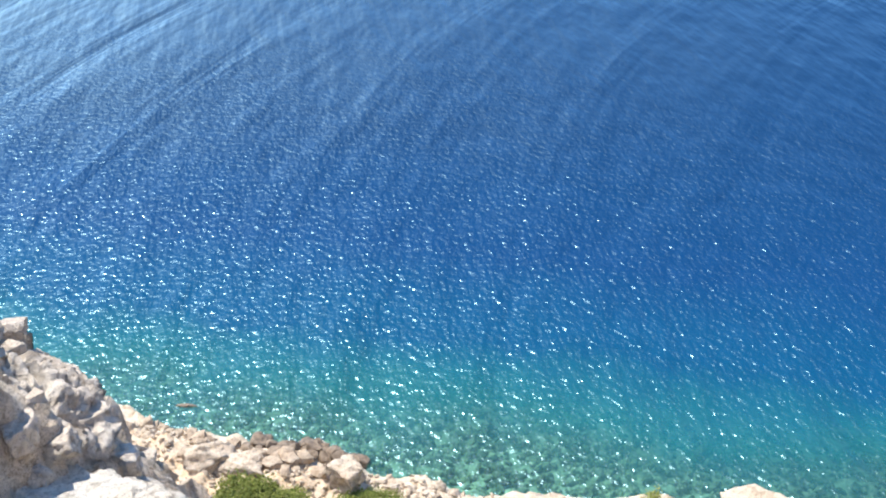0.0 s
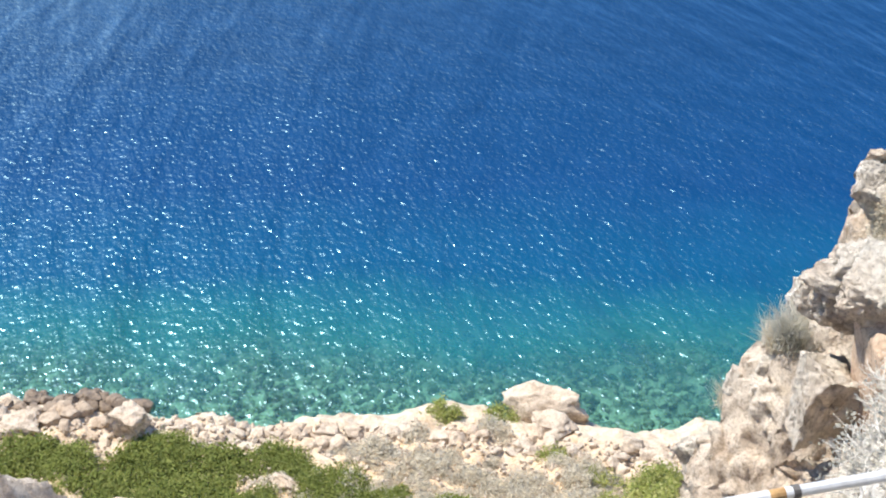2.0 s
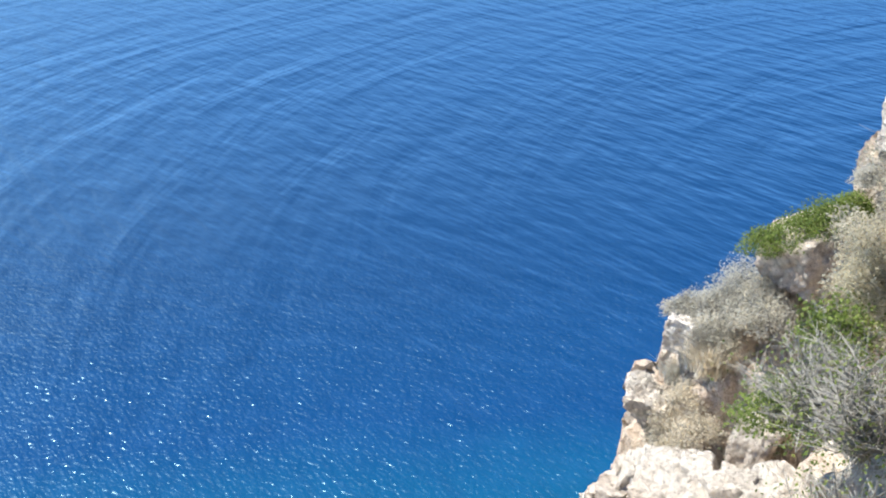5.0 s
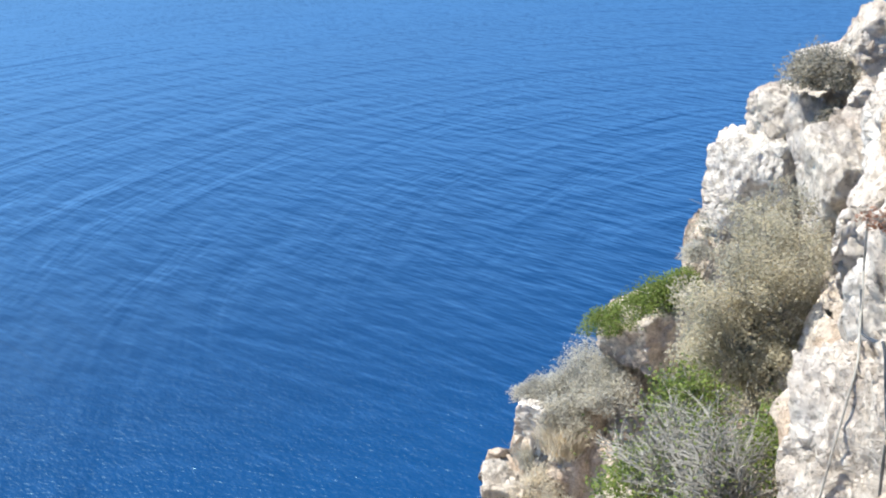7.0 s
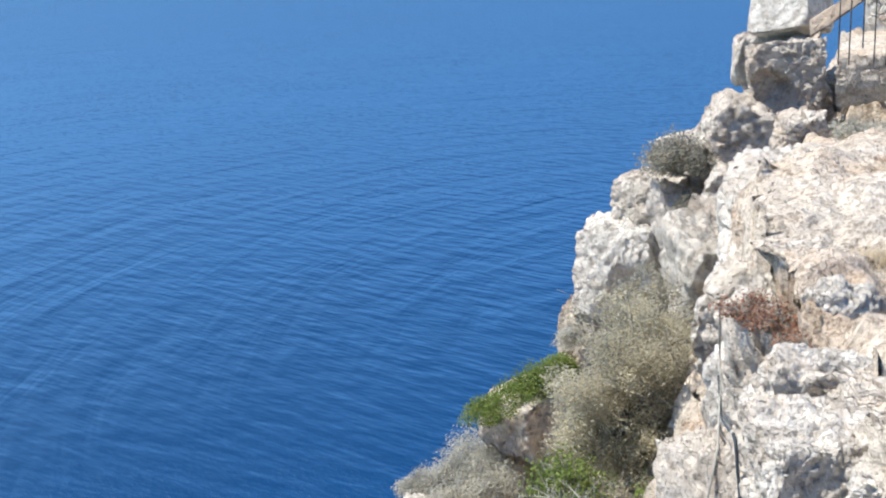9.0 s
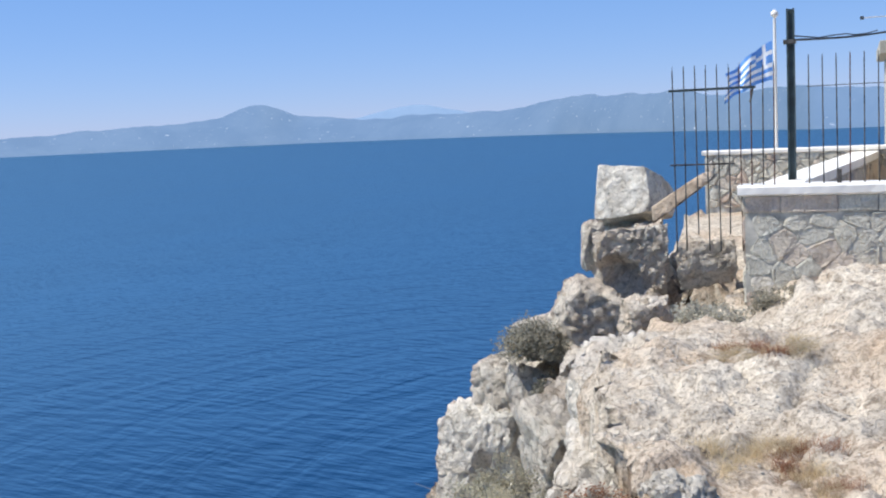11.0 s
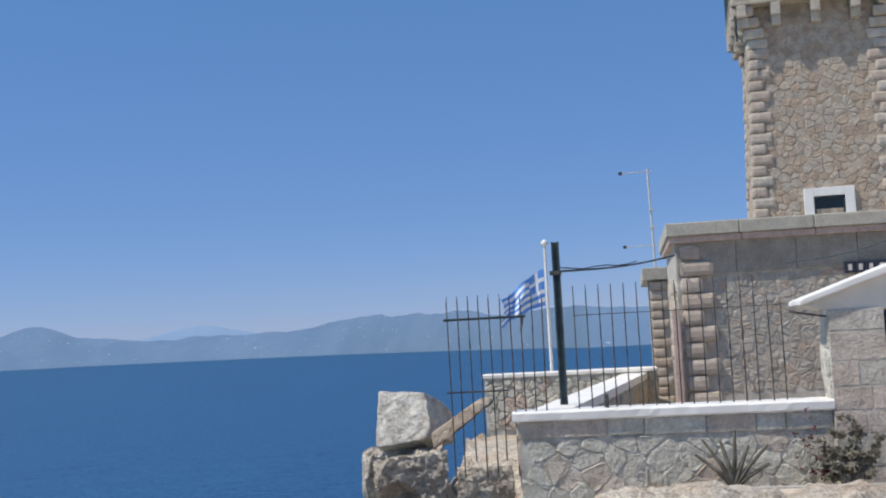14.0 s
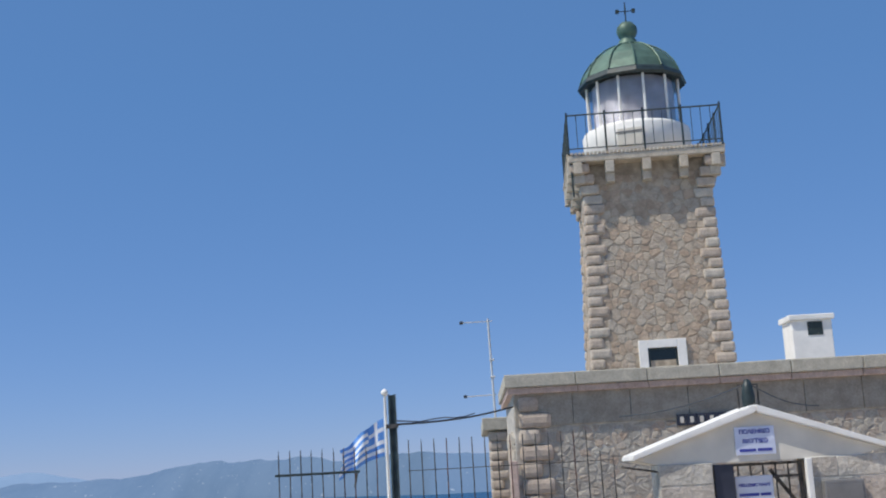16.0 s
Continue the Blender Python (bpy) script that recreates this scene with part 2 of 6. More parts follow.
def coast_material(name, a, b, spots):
    # the blue haze of distance is painted into colours a and b
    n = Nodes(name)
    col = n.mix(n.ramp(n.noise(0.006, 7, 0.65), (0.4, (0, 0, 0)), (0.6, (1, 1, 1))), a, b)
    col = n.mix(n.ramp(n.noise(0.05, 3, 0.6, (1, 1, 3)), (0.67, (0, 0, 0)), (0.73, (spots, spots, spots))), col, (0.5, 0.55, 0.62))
    even = n.tree.nodes.new("ShaderNodeCombineXYZ")   # fixed normal keeps slopes evenly lit, in place of real haze
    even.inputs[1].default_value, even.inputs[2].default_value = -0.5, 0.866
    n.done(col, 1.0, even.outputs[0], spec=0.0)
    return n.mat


def leafy(name, a, b, c, through_light=0.5):
    """Leaves: three greens mixed leaf by leaf."""
    n = Nodes(name)
    col = n.ramp(n.island(), (0.0, a), (0.5, b), (1.0, c))
    col = n.mix(0.6, col, n.ramp(n.noise(3.0, 4), (0.3, (0.5, 0.5, 0.5)), (0.68, (1.25, 1.25, 1.25))), "MULTIPLY")
    n.done(col, 0.85, spec=0.1)
    t = n.tree.nodes.new("ShaderNodeBsdfTranslucent")
    n.link(col, t.inputs[0])
    m = n.tree.nodes.new("ShaderNodeMixShader")
    m.inputs[0].default_value = through_light
    n.link(n.bsdf.outputs[0], m.inputs[1])
    n.link(t.outputs[0], m.inputs[2])
    n.link(m.outputs[0], n.out.inputs[0])
    return n.mat


def stone_material(name, tones, rough=0.85, relief=0.8):
    """Wall stones: each takes a tone of its own."""
    n = Nodes(name)
    k = len(tones) - 1
    col = n.ramp(n.rand(), *[(i / k, t) for i, t in enumerate(tones)])
    col = n.mix(0.6, col, n.ramp(n.noise(5, 7, 0.65), (0.32, (0.62, 0.6, 0.58)), (0.66, (1.15, 1.14, 1.12))), "MULTIPLY")
    col = n.mix(0.5, col, n.ramp(n.noise(30, 4, 0.7), (0.3, (0.6, 0.58, 0.55)), (0.6, (1.08, 1.08, 1.08))), "MULTIPLY")
    b = n.bump(n.noise(9, 6, 0.65), 0.6 * relief, 0.05)
    b = n.bump(n.noise(45, 4, 0.6), 0.4 * relief, 0.01, b)
    return n.done(col, rough, b, spec=0.2)


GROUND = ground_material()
WATER = water_material()
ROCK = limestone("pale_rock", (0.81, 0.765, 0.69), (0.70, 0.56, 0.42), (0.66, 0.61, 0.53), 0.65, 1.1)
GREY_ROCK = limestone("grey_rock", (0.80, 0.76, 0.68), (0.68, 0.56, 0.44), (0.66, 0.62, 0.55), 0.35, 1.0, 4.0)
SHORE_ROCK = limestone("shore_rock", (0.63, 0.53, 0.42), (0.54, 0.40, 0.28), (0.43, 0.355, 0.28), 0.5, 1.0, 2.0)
WHITE = plain("white_paint", (0.83, 0.80, 0.75), 0.7, 0, 0.07, 3.0, 0.2)
OFF_WHITE = plain("white_render", (0.70, 0.65, 0.56), 0.75, 0, 0.10, 2.0, 0.3)
MORTAR = plain("mortar", (0.56, 0.51, 0.44), 0.95, 0, 0.25, 5.0, 0.8)
TOWER_MORTAR = plain("tower_mortar", (0.46, 0.38, 0.285), 0.95, 0, 0.25, 5.0, 0.8)
PIER_MORTAR = plain("pier_mortar", (0.70, 0.67, 0.60), 0.95, 0, 0.25, 5.0, 0.8)
DARK_MORTAR = plain("dark_mortar", (0.58, 0.55, 0.48), 0.95, 0, 0.3, 5.0, 0.8)
TOWER_STONE = stone_material("tower_stone", [(0.432, 0.336, 0.253), (0.511, 0.400, 0.304), (0.465, 0.405, 0.336), (0.534, 0.446, 0.350)])
HOUSE_STONE = stone_material("house_stone", [(0.513, 0.404, 0.318), (0.494, 0.451, 0.385), (0.427, 0.394, 0.342), (0.527, 0.442, 0.356), (0.556, 0.513, 0.437)])
WALL_STONE = stone_material("wall_stone", [(0.66, 0.63, 0.55), (0.57, 0.55, 0.48), (0.73, 0.70, 0.61), (0.64, 0.52, 0.43), (0.61, 0.585, 0.51), (0.69, 0.66, 0.57)], relief=2.2)
QUOIN_STONE = stone_material("quoin_stone", [(0.566, 0.479, 0.392), (0.513, 0.418, 0.339), (0.583, 0.522, 0.444)], relief=0.5)
# smooth frieze blocks, their tones darkened to carry the cornice's shadow
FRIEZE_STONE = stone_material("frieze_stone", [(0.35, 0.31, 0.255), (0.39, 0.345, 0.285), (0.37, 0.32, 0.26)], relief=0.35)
CORNICE_STONE = stone_material("cornice_stone", [(0.481, 0.453, 0.377), (0.546, 0.501, 0.415)], relief=0.4)
PIER_STONE = stone_material("pier_stone", [(0.539, 0.502, 0.437), (0.586, 0.493, 0.419), (0.614, 0.567, 0.493), (0.502, 0.474, 0.428)], relief=1.6)
PINK_STONE = stone_material("pink_stone", [(0.608, 0.459, 0.392), (0.567, 0.446, 0.385)], relief=0.4)
CORBEL_STONE = stone_material("corbel_stone", [(0.570, 0.524, 0.451), (0.552, 0.469, 0.368)], relief=0.4)
COPPER = plain("green_copper", (0.115, 0.20, 0.15), 0.55, 0.2, 0.3, 1.5, 0.25)
DARK_GREEN = plain("dark_green_paint", (0.028, 0.045, 0.045), 0.5, 0, 0.3, 8, 0.1)
IRON = plain("rusty_black_iron", (0.11, 0.10, 0.09), 0.6, 0.3, 0.5, 12, 0.3)
RUST_IRON = plain("rusty_iron", (0.14, 0.07, 0.055), 0.8, 0.2, 0.5, 12, 0.4)
STEEL = plain("galvanised_steel", (0.68, 0.68, 0.67), 0.5, 0.25, 0.12, 14, 0.1)
RUST = plain("orange_rust", (0.52, 0.31, 0.13), 0.9, 0, 0.3, 20, 0.4)
FLAG_BLUE = plain("flag_blue", (0.12, 0.31, 0.72), 0.8, 0, 0.05, 4, 0.05)
FLAG_WHITE = plain("flag_white", (0.80, 0.82, 0.86), 0.8, 0, 0.03, 4, 0.05)
SIGN_RED = plain("sign_red", (0.50, 0.015, 0.025), 0.45, 0, 0.1, 6, 0.02)
SIGN_BLUE = plain("sign_blue", (0.05, 0.06, 0.33), 0.6, 0, 0.05, 6, 0.02)
SIGN_PALE = plain("sign_pale", (0.62, 0.66, 0.80), 0.5, 0, 0.05, 3, 0.02)
CABLE = plain("cable_black", (0.05, 0.06, 0.07), 0.6, 0, 0.2, 10, 0.1)
DARK_GLASS = plain("dark_pane", (0.018, 0.026, 0.024), 0.12, 0, 0.1, 2, 0.0)
CONCRETE = plain("concrete", (0.46, 0.43, 0.39), 0.9, 0, 0.2, 2.5, 0.6)
SAND = limestone("dusty_path", (0.66, 0.57, 0.47), (0.60, 0.47, 0.36), (0.56, 0.49, 0.41), 0.5, 0.25, 5.0)
DARK_PANEL = plain("dark_blue_panel", (0.030, 0.034, 0.055), 0.45, 0, 0.2, 3, 0.1)
GREY_METAL = plain("grey_box_metal", (0.22, 0.21, 0.20), 0.5, 0.2, 0.12, 5, 0.1)


# ---- helpers to build with ----
def part(name, bm, mat, parent=None, label=""):
    """One mesh object from a bmesh (or from a ready mesh), under a thing."""
    if isinstance(bm, bpy.types.Mesh):
        me = bm
    else:
        me = bpy.data.meshes.new(name)
        bm.to_mesh(me)
        bm.free()
    if mat and not me.materials:
        me.materials.append(mat)
    ob = new(name, me)
    if parent:
        ob.parent = parent
    if label:
        ob["label"] = label
    return ob


def empty(name, at=(0, 0, 0), label="", category="", group="", kind=""):
    ob = new(name)
    ob.location = at
    return tagged(ob, label, category, group, kind)


def box(bm, x0, x1, y0, y1, z0, z1, bevel=0.0, m=None):
    r = bmesh.ops.create_cube(bm, size=1.0)
    vs = r["verts"]
    bmesh.ops.scale(bm, vec=(x1 - x0, y1 - y0, z1 - z0), verts=vs)
    bmesh.ops.translate(bm, vec=((x0 + x1) / 2, (y0 + y1) / 2, (z0 + z1) / 2), verts=vs)
    if bevel:
        es = list({e for v in vs for e in v.link_edges})
        q = bmesh.ops.bevel(bm, geom=es, offset=bevel, segments=2, affect="EDGES", profile=0.6)
        vs = list({v for f in q["faces"] for v in f.verts} | {v for v in vs if v.is_valid})
    if m is not None:
        bmesh.ops.transform(bm, matrix=m, verts=vs)
    return bm


def boxed(*a, **k):
    return box(bmesh.new(), *a, **k)


def tube(points, radius, sides=8, taper=1.0, bm=None):
    """A round bar through points."""
    bm = bm or bmesh.new()
    rings = []
    for i, p in enumerate(points):
        p = Vector(p)
        a = Vector(points[max(0, i - 1)])
        b = Vector(points[min(len(points) - 1, i + 1)])
        q = (b - a).to_track_quat("Z", "Y")
        r = radius * (1 + (taper - 1) * i / max(1, len(points) - 1))
        rings.append([bm.verts.new(p + q @ Vector((r * math.cos(t), r * math.sin(t), 0))) for t in np.linspace(0, 2 * math.pi, sides, endpoint=False)])
    for r0, r1 in zip(rings, rings[1:]):
        for i in range(sides):
            bm.faces.new((r0[i], r0[(i + 1) % sides], r1[(i + 1) % sides], r1[i]))
    bm.faces.new(rings[0][::-1])
    bm.faces.new(rings[-1])
    return bm


def turned(profile, sides=32, at=(0, 0, 0), bm=None, closed=True):
    """A solid of revolution from (radius, height) pairs."""
    bm = bm or bmesh.new()
    rings = []
    for r, z in profile:
        rings.append([bm.verts.new((at[0] + r * math.cos(t), at[1] + r * math.sin(t), at[2] + z)) for t in np.linspace(0, 2 * math.pi, sides, endpoint=False)])
    for r0, r1 in zip(rings, rings[1:]):
        for i in range(sides):
            bm.faces.new((r0[i], r0[(i + 1) % sides], r1[(i + 1) % sides], r1[i]))
    if closed:
        bm.faces.new(rings[0][::-1])
        bm.faces.new(rings[-1])
    return bm


def smooth(ob):
    for p in ob.data.polygons:
        p.use_smooth = True
    return ob


def cut_cells(w, h, size, rng, stretch=1.0):
    """Irregular polygons that fill a w by h rectangle, like rubble stones."""
    nu, nv = max(1, round(w / (size * stretch))), max(1, round(h / size))
    du, dv = w / nu, h / nv
    seeds = []
    for j in range(-1, nv + 1):
        for i in range(-1, nu + 1):
            seeds.append(((i + 0.5 + (0.5 if j % 2 else 0.0) + rng.uniform(-0.48, 0.48)) * du, (j + 0.5 + rng.uniform(-0.40, 0.40)) * dv))
    cells = []
    for sx, sy in seeds:
        poly = [(0, 0), (w, 0), (w, h), (0, h)]
        if not (0 <= sx <= w and 0 <= sy <= h):
            continue
        for ox, oy in seeds:
            dx, dy = ox - sx, oy - sy
            if (dx == 0 and dy == 0) or abs(dx) > 3 * du or abs(dy) > 3 * dv:
                continue
            mx, my = (ox + sx) / 2, (oy + sy) / 2
            res = []
            for k in range(len(poly)):
                a, b = poly[k], poly[(k + 1) % len(poly)]
                fa = (a[0] - mx) * dx + (a[1] - my) * dy
                fb = (b[0] - mx) * dx + (b[1] - my) * dy
                if fa <= 0:
                    res.append(a)
                if (fa < 0 < fb) or (fb < 0 < fa):
                    t = fa / (fa - fb)
                    res.append((a[0] + (b[0] - a[0]) * t, a[1] + (b[1] - a[1]) * t))
            poly = res
            if len(poly) < 3:
                break
        if len(poly) >= 3:
            cells.append(poly)
    return cells


def rubble(parent, origin, u, v, w, h, size, mat, rng, proud=0.035, joint=0.012, stretch=1.0, skip=None, name="stone", rough=0.006, edge=0.022):
    """Stones set into a face: each a mesh of its own under the wall."""
    u, v = Vector(u).normalized(), Vector(v).normalized()
    n = u.cross(v)
    turn = Matrix((u, v, n)).transposed().to_4x4()
    for poly in cut_cells(w, h, size, rng, stretch):
        cut = rng.uniform(0.10, 0.24)
        poly = [(a[0] + (b[0] - a[0]) * k, a[1] + (b[1] - a[1]) * k) for a, b in zip(poly, poly[1:] + poly[:1]) for k in (cut, 1 - cut)]
        cx = sum(p[0] for p in poly) / len(poly)
        cy = sum(p[1] for p in poly) / len(poly)
        if skip and skip(cx, cy):
            continue
        out = proud * rng.uniform(0.55, 1.3)
        rings = []
        for inset, z in ((joint, -0.01), (joint * 1.15, out * 0.5), (joint * 1.15 + edge, out)):
            ring = []
            for px, py in poly:
                d = math.hypot(px - cx, py - cy) or 1
                k = max(0.2, 1 - inset * 1.25 / d)
                ring.append(((px - cx) * k, (py - cy) * k, z + (rng.uniform(-rough, rough) if z > 0.004 else 0)))
            rings.append(ring)
        m = len(poly)
        verts = [p for r in rings for p in r]
        faces = [(a * m + i, a * m + (i + 1) % m, (a + 1) * m + (i + 1) % m, (a + 1) * m + i) for a in (0, 1) for i in range(m)]
        faces.append(tuple(2 * m + i for i in range(m)))
        me = bpy.data.meshes.new(name)
        me.from_pydata(verts, [], faces)
        ob = part(name, me, mat, parent)
        ob.matrix_local = parent.matrix_world.inverted() @ Matrix.Translation(Vector(origin) + u * cx + v * cy) @ turn


def bar(a, b, wide, high, n, jitter, seed, bevel=0.02):
    """A long bar of rounded section from a to b with uneven hand-made edges."""
    rng = random.Random(seed)
    a, b = Vector(a), Vector(b)
    d = (b - a).normalized()
    side = Vector((d.y, -d.x, 0)).normalized()
    up = side.cross(d)
    w, h, c = wide / 2, high / 2, bevel
    prof = [(-w + c, -h), (w - c, -h), (w, -h + c), (w, h - c), (w - c, h), (-w + c, h), (-w, h - c), (-w, -h + c)]
    bm = bmesh.new()
    rings = []
    for i in range(n + 1):
        p = a.lerp(b, i / n)
        rings.append([bm.verts.new(p + side * (x + rng.uniform(-jitter, jitter)) + up * (z + rng.uniform(-jitter, jitter))) for x, z in prof])
    for r0, r1 in zip(rings, rings[1:]):
        for i in range(8):
            bm.faces.new((r0[i], r0[(i + 1) % 8], r1[(i + 1) % 8], r1[i]))
    bm.faces.new(rings[0][::-1])
    bm.faces.new(rings[-1])
    bmesh.ops.recalc_face_normals(bm, faces=bm.faces)
    return bm


def courses(parent, x0, x1, y, z0, z1, high, mat, rng, proud=0.012):
    """Squared blocks laid in level courses on a face that looks south."""
    z = z0
    while z < z1 - 0.05:
        h = min(high * rng.uniform(0.8, 1.25), z1 - z)
        if z1 - z - h < 0.08:
            h = z1 - z
        x = x0
        while x < x1 - 0.02:
            w = rng.uniform(0.8, 1.9) * high
            if x1 - x - w < high * 0.5:
                w = x1 - x
            d = proud * rng.uniform(0.5, 1.3)
            bm = boxed(x + 0.006, x + w - 0.006, y - d, y + 0.03, z + 0.006, z + h - 0.006, 0.007)
            ob = part("stone", bm, mat, parent)
            ob.matrix_local = parent.matrix_world.inverted()
            x += w
        z += h


# ---- ground, sea and far coast ----
EDGE_Y = (-30.0, -6.0, 0.0, 3.0, 5.0, 5.7, 6.3, 10.0, 11.5, 12.4, 13.0, 14.5, 15.8, 16.8, 18.0, 21.0, 24.0, 40.0)
EDGE_X = (-6.0, -2.0, -0.45, -0.35, -0.45, -1.2, -1.5, -1.8, -1.9, -1.75, -1.4, -1.4, -1.8, -2.5, -2.6, -2.7, -2.7, 0.5)
DROP_U = (0.0, 0.25, 0.6, 1.3, 4.0, 8.0, 14.0, 20.0, 24.0, 60.0)
DROP_Z = (0.0, 1.2, 2.9, 4.4, 9.6, 17.5, 27.5, 33.5, 36.0, 70.0)
RIDGE_X = (-24.0, -20.0, -18.0, -15.0, -12.2, -10.6, -9.6, -8.75, -8.1, -7.7, -7.35, -7.05, -6.3, -5.9, -5.2, -5.05, -4.92, -4.5, -3.9, -3.4, -2.4)
RIDGE_Z = (-30.0, 3.0, 8.0, 14.0, 18.4, 21.3, 23.5, 25.7, 27.9, 29.4, 30.2, 30.8, 31.4, 31.9, 32.4, 33.2, 34.3, 34.75, 35.3, 35.7, 35.9)
RIDGE_Y = (23.0, 20.5, 19.4, 17.4, 15.9, 14.6, 13.9, 13.4, 13.1, 12.9, 12.7, 12.8, 12.9, 13.2, 13.4, 13.6, 13.9, 14.3, 14.8, 15.2, 15.4)


def seaward(x, y):
    """Metres out to sea from the shoreline."""
    w = -(x + 38.0) * 0.716 + (y - 15.5) * 0.698
    s = (x + 38.0) * 0.698 + (y - 15.5) * 0.716
    return w + 0.25 + 0.35 * np.sin(s * 0.42 + 1.0) + 0.25 * np.sin(s * 1.1) - 0.6 * np.exp(-((s - 1.3) / 1.7) ** 2) - 0.3 * np.exp(-((s + 1.5) / 1.2) ** 2) - 1.7 * np.clip((s - 1.0) / 7.0, 0, 1) - 0.75 * np.clip((-s - 4.0) / 2.5, 0, 1)


def land(x, y):
    """Height of the bare ground, with no roughness."""
    w = seaward(x, y)
    low = np.where(w < 0, 0.6 - 0.17 * np.maximum(w, -60.0) - 0.12 * np.maximum(0, np.hypot(x + 38.0, y - 15.0) - 90.0), np.where(w < 2.0, 0.6 - 0.9 * w, -1.2 - 0.16 * (w - 2.0)))
    low = np.where(w > 16.0, -3.4 - 0.9 * (w - 16.0), low)
    low = np.maximum(low, -40.0)
    u = np.interp(y, EDGE_Y, EDGE_X) - x
    top = 36.25 + 0.012 * (y - 6.0) + 0.25 * np.exp(-((x - 0.4) ** 2 + (y - 0.0) ** 2) / 6.0)
    top = top + 0.28 * np.exp(-((x - 0.6) / 1.6) ** 2 - ((y - 9.3) / 2.2) ** 2)
    top = top - 0.34 * np.clip((-0.1 - x) / 0.9, 0, 1) * np.clip((y - 7.5) / 2.5, 0, 1)
    top = np.where(x > 0.6, np.minimum(top, 36.55 - 0.5 * np.clip(x - 0.6, 0, 0.5)), top)
    top = top - 0.7 * np.maximum(0, y - 33.0)
    top = top - 0.12 * np.maximum(0, np.hypot(x - 5.0, y - 5.0) - 70.0)
    near = np.exp(-((y - 5.3) / 1.2) ** 2)
    fall = np.interp(u, DROP_U, DROP_Z) * (1 - near) + np.interp(u, (0.0, 0.08, 0.3, 1.3, 4.0, 60.0), (0.0, 0.9, 3.6, 4.8, 9.6, 70.0)) * near
    gully = top - fall * np.where(y > 17.0, 1.0 + 0.25 * np.clip(y - 17.0, 0, 8), 1.0)
    hump = gully + 1.2 * np.exp(-((x + 3.1) ** 2 + (y - 8.6) ** 2) / 2.0)
    gully = np.where(u > 0.25, np.maximum(gully, np.minimum(hump, top - 1.6)), gully)
    ry, rz = np.interp(x, RIDGE_X, RIDGE_Y), np.interp(x, RIDGE_X, RIDGE_Z)
    spur = rz - np.where(y < ry, (1.5 + 1.8 * np.exp(-((x + 4.5) / 0.55) ** 2)) * (ry - y), 5.0 * (y - ry))
    spur = np.where(x < -2.2, spur, -50.0)
    south = 28.0 - 1.8 * (np.maximum(y, -9.0) + 0.5) - 3.0 * np.maximum(0, -17.5 - x) - 2.2 * np.maximum(0, x + 14.5)
    z = np.maximum(np.maximum(gully, spur), np.minimum(south, 35.0 - 0.12 * np.maximum(0, -20.0 - y)))
    return np.maximum(z, low)


def spaced(*runs):
    got = []
    for a, b, step in runs:
        got.append(np.arange(a, b - step * 0.3, step))
    return np.append(np.concatenate(got), runs[-1][1])


